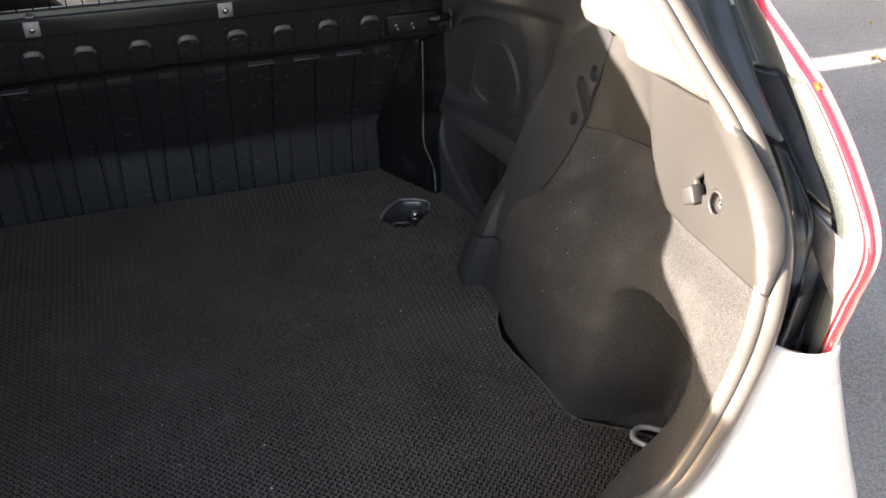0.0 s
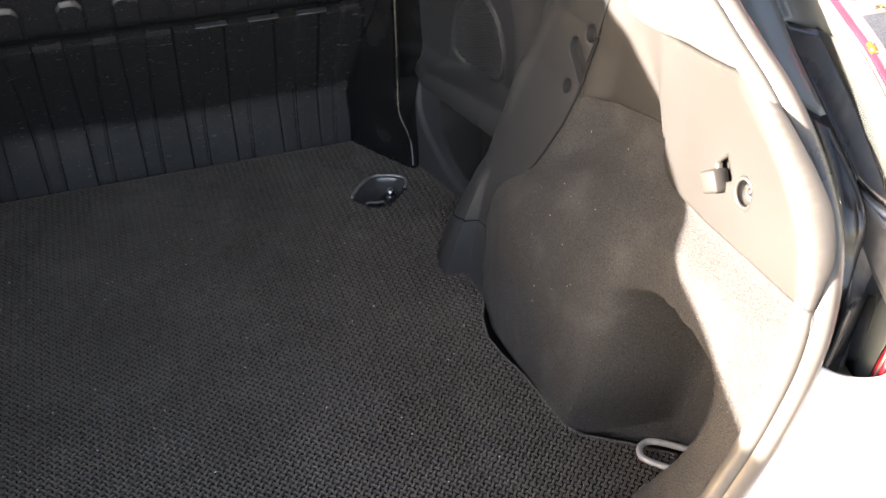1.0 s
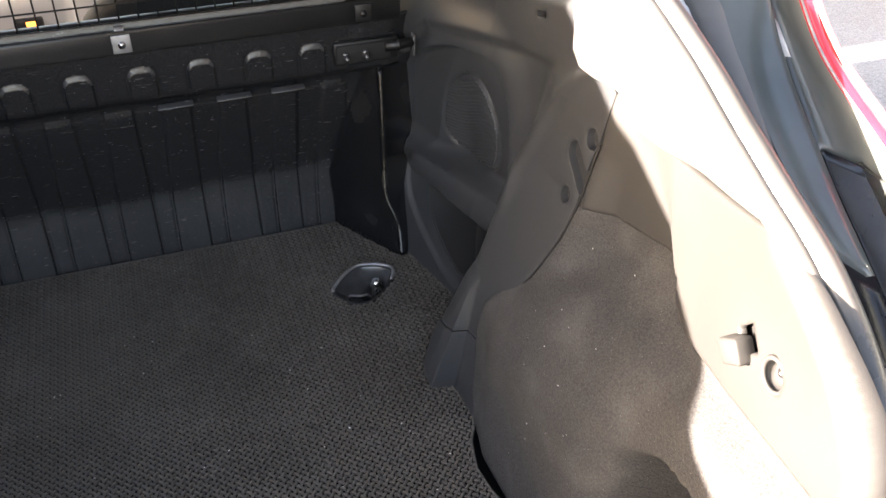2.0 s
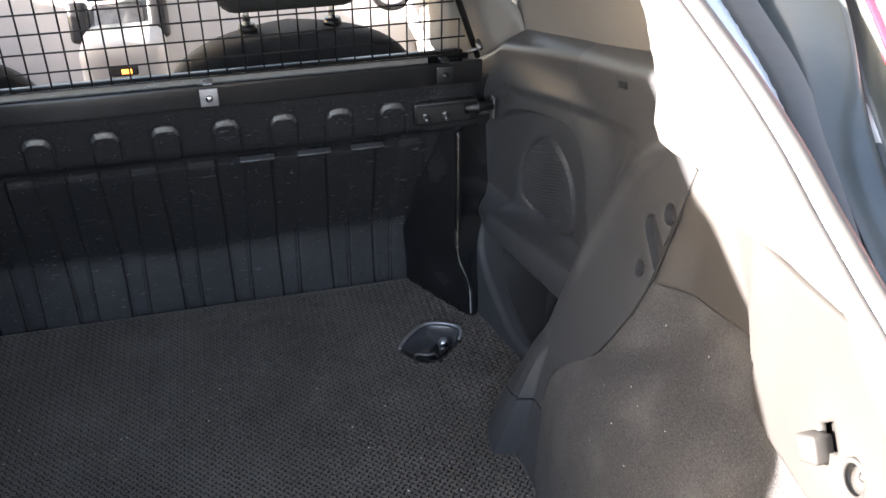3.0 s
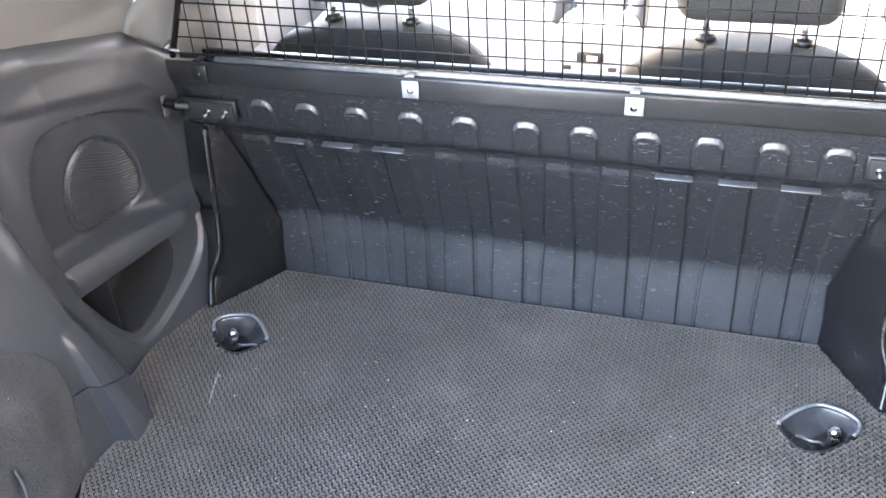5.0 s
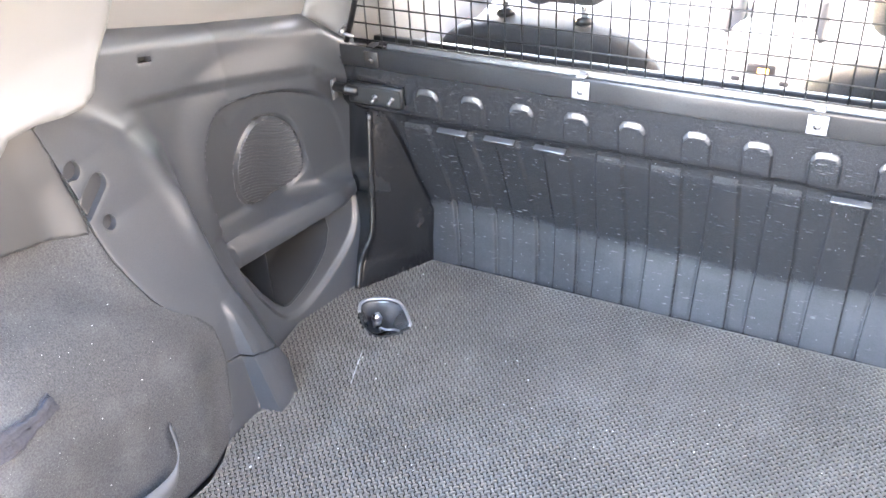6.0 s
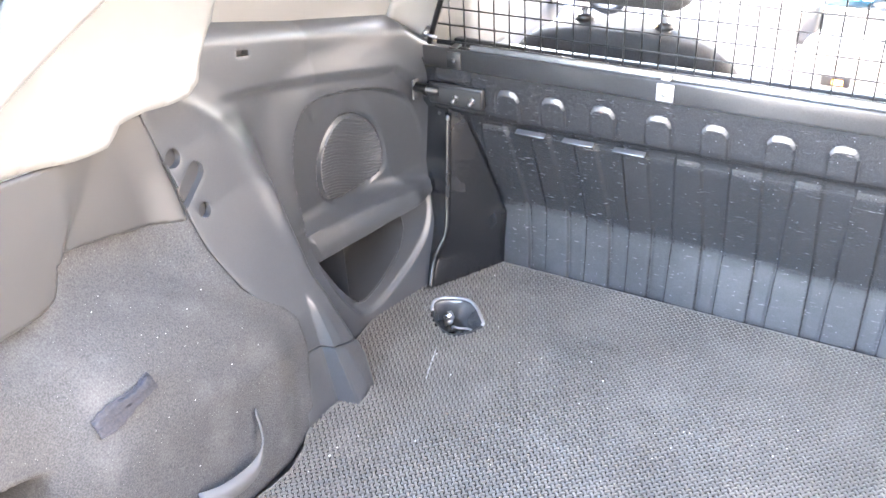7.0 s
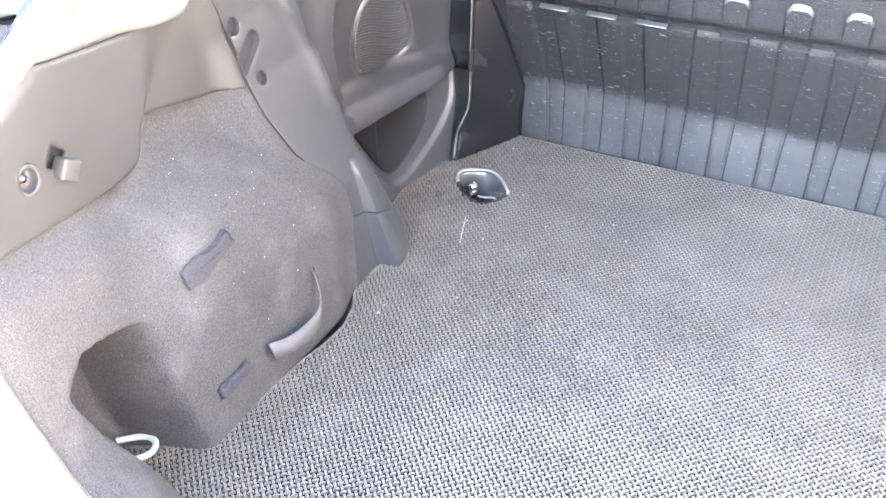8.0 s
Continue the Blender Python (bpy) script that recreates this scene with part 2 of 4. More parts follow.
def thick(data, depth):
    """Gives a skin a back at the given offset along its normals, and closed rims."""
    bm = bmesh.new()
    vs = [bm.verts.new(tuple(map(float, v))) for v in data[0]]
    for f in data[1]:
        bm.faces.new([vs[i] for i in f])
    bmesh.ops.recalc_face_normals(bm, faces=bm.faces)
    bmesh.ops.solidify(bm, geom=bm.faces[:], thickness=depth)
    return bm


def smoothstep(v):
    v = np.clip(v, 0, 1)
    return v * v * (3 - 2 * v)


def inside(poly, y, z):
    r = np.zeros(y.shape, bool)
    q = np.roll(poly, -1, 0)
    for (ya, za), (yb, zb) in zip(poly, q):
        if za == zb:
            continue
        r ^= ((za > z) != (zb > z)) & (y < (yb - ya) * (z - za) / (zb - za) + ya)
    return r


def nearest(poly, y, z):
    """Distance to a closed outline, and the nearest place on it."""
    best, by, bz = np.full(y.shape, 9.0), y.copy(), z.copy()
    q = np.roll(poly, -1, 0)
    for (ya, za), (yb, zb) in zip(poly, q):
        dy, dz = yb - ya, zb - za
        f = np.clip(((y - ya) * dy + (z - za) * dz) / max(dy * dy + dz * dz, 1e-12), 0, 1)
        cy, cz = ya + f * dy, za + f * dz
        d = np.hypot(y - cy, z - cz)
        w = d < best
        best, by, bz = np.where(w, d, best), np.where(w, cy, by), np.where(w, cz, bz)
    return best, by, bz


def signed(poly, y, z):
    """Depth inside an outline; negative outside."""
    d, _, _ = nearest(poly, y, z)
    return np.where(inside(poly, y, z), d, -d)


def shell(side, outline, surface, step=0.006, depth=0.004, edge=0.002, holes=()):
    """A moulded panel on one side of the car: the part of the surface |x| = surface(y, z) within an outline in (y, z), with
    rounded, turned-back edges and cut-outs. (verts, faces)."""
    outline = np.array(outline, float)
    lo, hi = outline.min(0) - step, outline.max(0) + step
    ny, nz = int((hi[0] - lo[0]) / step) + 2, int((hi[1] - lo[1]) / step) + 2
    gy, gz = np.meshgrid(lo[0] + step * np.arange(ny), lo[1] + step * np.arange(nz), indexing="ij")
    cy, cz = gy[:-1, :-1] + step / 2, gz[:-1, :-1] + step / 2
    keep = inside(outline, cy, cz)
    for h in holes:
        keep &= ~inside(np.array(h), cy, cz)
    count = np.zeros(gy.shape, int)
    for a in (0, 1):
        for b in (0, 1):
            count[a:a + ny - 1, b:b + nz - 1] += keep
    rim = (count > 0) & (count < 4)
    py, pz = gy[rim], gz[rim]
    best, by, bz = nearest(outline, py, pz)
    for h in holes:
        d, hy, hz = nearest(np.array(h), py, pz)
        w = d < best
        best, by, bz = np.where(w, d, best), np.where(w, hy, by), np.where(w, hz, bz)
    gy[rim], gz[rim] = by, bz
    x = surface(gy, gz)
    index = np.full(gy.shape, -1)
    used = count > 0
    index[used] = np.arange(used.sum())
    x = np.where(rim, x + edge, x)
    verts = [(side * a, b, c) for a, b, c in zip(x[used], gy[used], gz[used])]
    faces, border = [], {}
    for i, j in zip(*np.nonzero(keep)):
        f = (index[i, j], index[i + 1, j], index[i + 1, j + 1], index[i, j + 1])
        faces.append(f if side < 0 else f[::-1])
        for a, b in zip(f, f[1:] + f[:1]):
            if (b, a) in border:
                del border[(b, a)]
            else:
                border[(a, b)] = True
    back = {}
    for a, b in border:
        for v in (a, b):
            if v not in back:
                back[v] = len(verts)
                p = verts[v]
                verts.append((p[0] + side * depth, p[1], p[2]))
        f = (b, a, back[a], back[b])
        faces.append(f if side < 0 else f[::-1])
    return verts, faces


def ring(cy, cz, ry, rz=None, n=20, turn=0.0):
    rz = ry if rz is None else rz
    c, s = math.cos(turn), math.sin(turn)
    return [(cy + c * ry * math.cos(a) - s * rz * math.sin(a), cz + s * ry * math.cos(a) + c * rz * math.sin(a)) for a in np.linspace(0, 2 * math.pi, n, endpoint=False)]


def pill(a, b, r, n=8):
    """A slot with round ends from a to b in (y, z)."""
    w = math.atan2(b[1] - a[1], b[0] - a[0])
    out = [(b[0] + r * math.cos(w + k), b[1] + r * math.sin(w + k)) for k in np.linspace(-math.pi / 2, math.pi / 2, n)]
    return out + [(a[0] + r * math.cos(w + k), a[1] + r * math.sin(w + k)) for k in np.linspace(math.pi / 2, 1.5 * math.pi, n)]


# ---- ground ----
def ground_sheet():
    bm = bmesh.new()
    bmesh.ops.create_grid(bm, x_segments=60, y_segments=60, size=60)
    for v in bm.verts:
        v.co.z = -0.62 + 0.01 * noise.noise(v.co * 0.15)
    return bm


tagged(part("ground", ground_sheet(), ASPHALT), "worn sunlit grey asphalt with brown dust beside the car", "ground", kind="structure")

# middle line of the tailgate opening, from the sill round to the roof
MID = [(0, .118, .128), (.22, .120, .128), (.38, .124, .135), (.470, .128, .150), (.515, .130, .229), (.540, .131, .313), (.550, .134, .386), (.572, .167, .440), (.586, .214, .477), (.587, .272, .519), (.581, .325, .550), (.575, .375, .579), (.570, .433, .611),
       (.558, .515, .652), (.53, .65, .715), (.48, .77, .77), (.38, .84, .80), (.2, .83, .825), (0, .82, .83)]


# ---- surfaces of the two side walls of the load bay: |x| over (y, z) ----
def arch_face(y, z):
    """The moulded foot of the quarter trim that leans inwards to the floor."""
    x = np.interp(z, [0, .022, .103, .16, .25, .35, .43, .5], [.497, .501, .514, .524, .556, .590, .606, .610])
    x = x - .034 * np.clip(1 - z / .18, 0, 1) ** .8 * smoothstep((y - .750) / .008)
    bend = np.interp(z, [0, .17, .25], [.790, .765, .76])
    return x + 0.25 * np.clip(y - bend, 0, 1) * np.clip((.24 - z) / .1, 0, 1)


def arch_edge_y(z):
    return np.interp(z, [0, .045, .105, .128, .16, .196, .24, .305, .36, .417, .455, .492], [.682, .690, .703, .709, .708, .690, .662, .640, .634, .630, .621, .612])


def ridge_y(z):
    return np.interp(z, [0, .035, .114, .194, .265, .33, .389, .444, .48, .56], [.812, .818, .803, .790, .787, .785, .766, .735, .70, .62])


OVAL = curve_points([(.857, .283), (.868, .352), (.905, .388), (.98, .386), (1.055, .366), (1.115, .328), (1.142, .272), (1.148, .185),
                     (1.12, .092), (1.03, .035), (.94, .012), (.895, .07), (.872, .17)], 90, True)
SPEAKER = curve_points([(.936, .270), (.950, .312), (.982, .338), (1.022, .330), (1.052, .296), (1.062, .236), (1.048, .210), (1.005, .201), (.962, .202), (.941, .226)], 60, True)
POCKET = np.vstack([np.array([(.884, .134), (.94, .140), (1.0, .143), (1.068, .131)]), curve_points([(1.066, .112), (1.046, .084), (1.012, .060), (.968, .040), (.935, .036), (.908, .075)], 30)])


def wall_face(y, z):
    """The quarter trim before its recesses."""
    x = .612 - .28 * np.clip(.2 - z, 0, 1) - .24 * np.clip(y - .93, 0, 1) * np.interp(z, [.36, .46], [1, .7])
    top = .557 - .27 * np.clip(y - .765, -1, .4) - .5 * np.clip(y - 1.13, 0, 1)
    x = x + .045 * np.clip((z - top + .032) / .032, 0, 1.3) ** 2
    crease = .468 - .22 * np.clip(y - .756, -1, .34) - .7 * np.clip(y - 1.09, 0, 1)
    return x + .010 * smoothstep((crease - z) / .02) * smoothstep((y - .70) / .12)


def bowl_face(y, z):
    """The quarter trim with its armrest bowl: a raised lip round a sunk floor, and the armrest across it."""
    x = wall_face(y, z)
    front = 1 - .9 * smoothstep((y - 1.075) / .065)
    arm = np.interp(y, [.86, 1.0, 1.13], [.188, .183, .172])
    depth = signed(OVAL, y, z)
    lip = x - .014 * smoothstep(1 + depth / .07) * smoothstep((z - .16) / .06) * smoothstep((y - .80) / .05) * front
    floor_x = np.clip(.628 - .18 * (y - .967) - 3.0 * np.clip(y - .99, 0, 1) ** 2 - .09 * (z - .206), x, x + .07)
    reach = (1 - .6 * smoothstep((y - 1.085) / .055)) * (.40 + .60 * smoothstep((y - .868) / .075))
    under = .146 + .03 * (y - 1.0)
    rest = x - .026 * reach + .005 * np.clip((z - (arm + under) / 2) / .02, -1, 1) ** 2 + .028 * reach * smoothstep((under - z) / .008)
    target = rest + (floor_x - rest) * (1 - np.clip(1 - (z - arm) / .026, 0, 1) ** 2.2) * (z > arm)
    return lip + (target - lip) * smoothstep(depth / .0065)


def quarter_face(y, z):
    x = bowl_face(y, z)
    spk = signed(SPEAKER, y, z)
    x = x + .0055 * np.exp(-(spk / .0024) ** 2)
    blend = smoothstep((y - ridge_y(z) + .010) / np.interp(z, [.08, .2, .3, .4, .47], [.075, .055, .038, .050, .060]))
    foot = arch_face(y, z)
    x_roll = .0055 * np.exp(-((y - ridge_y(z) + .016) / .013) ** 2) * smoothstep((z - .24) / .06) * smoothstep((.50 - z) / .03)
    foot, x = foot - x_roll, x - x_roll
    return np.where(foot < x, foot + (x - foot) * blend, x)


PALE_REAR = curve_points([(.303, .5325), (.243, .515), (.190, .491), (.155, .458), (.141, .42), (.138, .408)], 24)


def pale_face(y, z):
    """The pale lower pillar trim: it stands proud at the tailgate and steps back towards the front."""
    x = .535 + .20 * (y - .149)
    start = np.interp(z, [.38, .42, .50], [.442, .468, .486])
    wide = np.interp(z, [.36, .42, .51], [.012, .035, .11])
    x = x + (.616 - x) * smoothstep((y - start) / wide)
    edge, _, _ = nearest(np.vstack([PALE_REAR, PALE_REAR[::-1]]), np.asarray(y, float), np.asarray(z, float))
    x = x + np.interp(z, [.405, .44, .477, .519, .535], [.002, .017, .021, .011, 0]) * np.clip(1 - edge / .020, 0, 1) ** 2
    return x + (arch_face(y, z) + np.interp(z, [.415, .45], [.0045, .0006]) - x) * smoothstep((y - arch_edge_y(z) + .05) / .045) * (z > .33)


def carpet_face(box_y):
    """The carpet over the wheel arch, with the open pocket behind it."""
    shift = box_y - .413
    lip = curve_points([(.39 + shift, .243 + .2 * shift), (.331 + .8 * shift, .274 + .4 * shift), (.265 + .5 * shift, .287 + .4 * shift), (.213, .287 + .5 * shift), (.194, .268 + .4 * shift),
                        (.190, .225), (.209, .154), (.250, .045), (.268, -.03), (box_y, -.03), (box_y - .01, .10), (box_y - .015, .20)], 90, True)

    def face(y, z):
        zz = z + .28 * np.clip(y - .44, 0, 1)
        front = np.interp(zz, [0, .2, .25, .285, .31, .33, .36, .42], [.497, .503, .516, .536, .560, .592, .622, .632])
        rear = .515 + .17 * (y - .18) + .15 * (z - .29)
        edge_x = np.interp(z, [0, .10, .13, .15, .19, .23, .31, .39, .45], [.27, .34, .41, .455, .487, .503, .523, .535, .54])
        turn = np.interp(z, [0, .1, .2], [.280, .255, .205])
        rear = rear + (edge_x - rear) * smoothstep((turn - y) / (turn - .12))
        x = rear + (front - rear) * smoothstep((y - .335 - .6 * shift) / .11)
        x = x - .045 * np.clip(y - .42, 0, .25) * np.clip(1 - z / .10, 0, 1)
        under = pale_face(y, z) + .007
        trim_z = np.interp(y, [.149, .385, .42, .44, .50, .633], [.406, .355, .352, .385, .380, .3475])
        rise = .016 + .028 * smoothstep((.43 - y) / .05)
        x = x + np.clip(under - x, 0, 1) * smoothstep((z - trim_z + .003 + rise) / rise)
        near = smoothstep((y - arch_edge_y(z) + .060) / .055) * (z < .40)
        x = x + np.clip(x - arch_face(y, z) - .005, -.01, 1) * -near
        d = signed(lip, y, z)
        soft = .020 + .045 * smoothstep((y - box_y + .09) / .07)
        return x + .13 * smoothstep(d / soft) * smoothstep((z + .02) / .02 + 1)
    return face


def opening_y(z):
    return .13 + 1.25 * np.clip(np.asarray(z) - .41, 0, .11) + 2.0 * np.clip(np.asarray(z) - .52, 0, 1)


# ---- the load-bay trim, one set for each side ----
def quarter_trim(side):
    t = thing("quarter_trim_panel", (side * .60, .85, 0), "dark grey moulded plastic load-bay side trim with armrest and speaker", "trim panel", "side trims of the load bay")
    holes = [ring(.641, .426, .012), pill((.628, .372), (.668, .398), .0125), ring(.660, .349, .010)]
    slot = [(.786, .503), (.808, .4975), (.809, .505), (.787, .511)]
    outline = [(.612, .492), (.621, .455), (.630, .417), (.635, .385)] + [tuple(p) for p in curve_points([(.634, .36), (.640, .305), (.662, .240), (.690, .196), (.708, .160), (.709, .128)], 16)] + [
        (.704, .108), (.735, .101), (.765, .094), (.800, .079), (.815, .074), (.822, -.012), (.90, -.012), (1.0, -.012), (1.085, -.012), (1.12, .06), (1.165, .20), (1.175, .30), (1.18, .36), (1.20, .395)] + [
        tuple(p) for p in curve_points([(1.180, .428), (1.148, .453), (1.08, .471), (1.0, .490), (.89, .521), (.80, .547), (.752, .566)], 16)] + [
        tuple(p) for p in curve_points([(.741, .562), (.712, .536), (.688, .508), (.662, .498), (.635, .499)], 10)]
    panel = part("side_panel", shell(side, outline, quarter_face, .0028, .013, .0008, holes + [slot, POCKET]), GREY, t)
    sharp_edges(panel, 38)
    for h in holes:
        c = np.array(h).mean(0)
        wide = [tuple(c + (np.array(p) - c) * 1.25) for p in h]
        wide = [(max(p[0], .6365 - .25 * (p[1] - .385)), p[1]) for p in wide]
        # floor of the hole: the panel's grey, darkened to stand for shade
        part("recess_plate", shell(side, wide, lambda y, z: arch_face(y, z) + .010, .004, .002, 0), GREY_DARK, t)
    # black sheet in place of the shade behind the slot
    part("slot_backing", shell(side, [(.78, .49), (.815, .485), (.815, .515), (.78, .52)], lambda y, z: wall_face(y, z) + .012, .006, .002, 0), VOID_SHADE, t)

    def grille(y, z):
        w = z - .004 * np.sin((y - .94) * 55) + (y - 1.0) * .25
        return bowl_face(y, z) - .0020 + .0015 * np.sin(w * 2 * math.pi / .0052)
    c = SPEAKER.mean(0)
    part("speaker_grille", shell(side, c + (SPEAKER - c) * .94, grille, .0016, .004, .0006), GREY, t, "ribbed speaker grille")
    # dark strip standing for the shaded gap behind the panel's rear edge
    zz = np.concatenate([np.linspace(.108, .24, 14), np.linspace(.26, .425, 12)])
    part("edge_gasket", tube([(side * (float(arch_face(arch_edge_y(z), z)) + .0035), float(arch_edge_y(z)) - .0006, float(z)) for z in zz], .0011, 8), VOID_SHADE, t, "dark strip for the shaded gap at the panel's edge")
    # open bin behind the armrest, with one thin rib
    pc = POCKET.mean(0)
    rows = []
    for f, d in ((1.0, .0), (.985, .004), (.97, .085), (.93, .098), (.05, .100)):
        pts = [pc + (p - pc) * f for p in np.vstack([POCKET, POCKET[:1]])]
        rows.append([(side * (float(wall_face(np.array(p[0]), np.array(p[1]))) + .003 + d), p[0], p[1]) for p in pts])
    # inside of the pocket darkened in colour to stand for its shade
    part("pocket_bin", loft(rows), BIN, t, "deep pocket, near-black to stand for its shade")
    lip = [p for p in np.vstack([POCKET[3:4], POCKET[4:-6]])]
    part("pocket_lip", tube(curve_points([(side * (float(quarter_face(np.array(p[0] + .002), np.array(p[1] - .002))) - .0004), p[0] + .0012, p[1] - .0012) for p in lip], 50), .0021, 8), GREY, t, "thin rounded pocket lip")
    # rib darkened in colour for the shade inside the pocket
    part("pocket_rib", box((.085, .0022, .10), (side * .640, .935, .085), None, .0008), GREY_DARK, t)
    foot = [(.682, .0), (.690, .045), (.7025, .1055), (.735, .0985), (.765, .0915), (.800, .0765), (.812, .0715), (.818, .045), (.806, .0), (.795, .006), (.775, .0), (.74, -.004)]
    sharp_edges(part("foot_cover", shell(side, foot, arch_face, .003, .010, .0008), GREY, t), 38)
    return t


def arch_carpet(side, box_y):
    t = thing("wheel_arch_carpet", (side * .55, .42, 0), "charcoal felt wheel arch carpet with an open rear pocket, dusty", "carpet", "side carpets")
    face = carpet_face(box_y)
    outline = [(.13, .10), (.13, .25), (.13, .33), (.133, .40), (.17, .425), (.30, .40), (.44, .40), (.50, .40), (.60, .372), (.650, .36), (.655, .29), (.685, .225), (.725, .16), (.722, .10), (.71, .05), (.70, -.012),
               (.60, -.012), (.45, -.012), (.30, -.012), (.13, -.012)]
    part("felt_cover", shell(side, outline, face, .0055, .006, .001), CARPET, t)
    return t


def lower_pillar_trim(side):
    t = thing("pillar_trim", (side * .56, .3, .45), "pale grey plastic lower pillar trim with latch and lamp socket", "pillar trim", "pillar trims")
    lat, lam = (.306, .431), (.265, .438)
    latch_hole = [(lat[0] - .016, lat[1] + .004), (lat[0] + .006, lat[1] - .014), (lat[0] + .018, lat[1] + .002), (lat[0] + .002, lat[1] + .020)]
    outline = [(.138, .408), (.24, .385), (.32, .366), (.385, .355)] + [tuple(p) for p in curve_points([(.41, .353), (.428, .358), (.438, .372), (.443, .389)], 8)] + [
        (.50, .380), (.56, .3635), (.6325, .3475), (.6325, .385), (.6278, .417), (.6202, .455), (.6115, .492), (.600, .4995), (.57, .497), (.535, .489), (.49, .489), (.44, .499), (.39, .510), (.345, .521), (.303, .533)] + [
        tuple(p) for p in curve_points([(.296, .531), (.243, .515), (.190, .491), (.155, .458), (.141, .42)], 24)]
    part("lower_trim", shell(side, outline, pale_face, .0035, .006, .0006, [latch_hole, ring(lam[0], lam[1], .0125, .0145)]), BEIGE, t)
    # turned edge from the trim out to the weather strip
    seal = curve_points(MID, 400)
    seal = seal[(seal[:, 2] > .38) & (seal[:, 2] < .56)]
    rim = PALE_REAR
    a = [(float(pale_face(np.array(p[0]), np.array(p[1]))) + .001, p[0] + .001, p[1] - .001) for p in rim]
    b = [seal[np.argmin((seal[:, 1] - p[0]) ** 2 + (seal[:, 2] - p[1]) ** 2)] + np.array([-.014, .004, 0]) for p in rim]
    mid = [(np.array(p) * .6 + q * .4) + np.array([-.003, -.004, 0]) for p, q in zip(a, b)]
    part("trim_return", loft([[(side * p[0], p[1], p[2]) for p in row] for row in (a, mid, b)]), BEIGE, t)
    x = float(pale_face(np.array(lat[0]), np.array(lat[1])))
    # black sheet for the shade inside the latch hole
    part("latch_pocket", shell(side, [(lat[0] - .025, lat[1] - .02), (lat[0] + .028, lat[1] - .02), (lat[0] + .028, lat[1] + .028), (lat[0] - .025, lat[1] + .028)], lambda y, z: pale_face(y, z) + .012, .006, .002, 0), VOID_SHADE, t)
    part("latch", box((.018, .024, .022), (side * (x - .004), lat[0] + .006, lat[1] - .009), Euler((radians(-35), 0, 0)).to_matrix(), .003), BEIGE, t, "pale plastic latch block")
    x2 = float(pale_face(np.array(lam[0]), np.array(lam[1])))
    r = ring(lam[0], lam[1], .0125, .0145, 24)
    part("socket_ring", tube([(side * (x2 + .0005), p[0], p[1]) for p in r], .0022, 8, True), BEIGE, t)
    bowl = []
    for f, d in ((1.0, .0), (.93, .004), (.80, .0085), (.62, .011), (.02, .0115)):
        bowl.append([(side * (x2 + d), lam[0] + (p[0] - lam[0]) * f, lam[1] + (p[1] - lam[1]) * f) for p in r + r[:1]])
    part("socket_bowl", loft(bowl), BEIGE, t, "shallow round socket")
    part("socket_screw", joined(rod((side * (x2 + .012), lam[0], lam[1]), (side * (x2 + .0065), lam[0], lam[1]), .0042, 12), rod((side * (x2 + .0068), lam[0], lam[1]), (side * (x2 + .0050), lam[0], lam[1]), .0026, 8)), BOLT, t, "small screw in the socket")
    return t


def upper_trim(side):
    """The cream trim above: tailgate pillar, blanked side window and the post behind the door."""
    t = thing("upper_pillar_trim", (side * .58, .6, .6), "cream plastic upper pillar and side-window trim", "pillar trim", "upper trims")

    def face(y, z):
        lean = .25 * np.clip(z - .50, 0, 1) + .30 * np.clip(z - .60, 0, 1)
        x = .535 + .20 * (y - .149)
        x = np.minimum(x, .602 + 0 * y)
        swell = smoothstep((y - .43) / .10) * (np.interp(z, [.50, .53, .56], [-.013, .002, .012]) - (.012 if side < 0 else 0))
        return x + swell - lean * .35

    pillar_outline = [(.303, .5355), (.345, .5235), (.39, .5125), (.44, .5015), (.49, .4915), (.535, .4915), (.56, .5075), (.597, .5075), (.635, .502), (.662, .501), (.686, .510), (.710, .538), (.739, .564), (.765, .61), (.82, .66), (.93, .78), (1.0, .86), (.78, .86), (.735, .770), (.66, .712), (.52, .642), (.435, .602), (.375, .570), (.325, .542)]
    part("pillar_cover", shell(side, pillar_outline, face, .008, .022, .004), CREAM, t)
    window = [(.757, .54), (.80, .515), (.89, .488), (1.0, .452), (1.08, .432), (1.17, .400), (1.178, .50), (1.21, .87), (.86, .87), (.80, .70), (.77, .605)]
    part("window_blank", shell(side, window, lambda y, z: .652 - .115 * (y - .80) - .28 * np.clip(z - .5, 0, 1), .010, .006, .003), CREAM, t)
    post = [(1.128, .440), (1.146, .430), (1.165, .412), (1.18, .386), (1.19, .35), (1.40, .34), (1.44, .80), (1.190, .80), (1.156, .50)]
    part("door_post", shell(side, post, lambda y, z: .604 - 1.3 * np.clip(y - 1.146, 0, .034) - .35 * np.clip(y - 1.18, 0, .08) - .24 * np.clip(z - .45, 0, 1), .008, .006, .004), CREAM, t)
    return t


for s, box_y in ((1, .413), (-1, .345)):
    quarter_trim(s)
    arch_carpet(s, box_y)
    lower_pillar_trim(s)
    upper_trim(s)


# ---- rubber mat with its woven blocks ----
MAT_EDGE = [(.30, .14), (.39, .19), (.485, .252), (.545, .282), (.61, .325), (.565, .36), (.514, .395), (.500, .415), (.4885, .515), (.476, .568), (.472, .605), (.481, .647), (.494, .672), (.502, .696), (.498, .722), (.493, .752), (.466, .765), (.466, .788), (.481, .817), (.520, .835), (.553, .87), (.562, .95), (.552, 1.04), (.515, 1.095), (.475, 1.15), (.445, 1.195)]
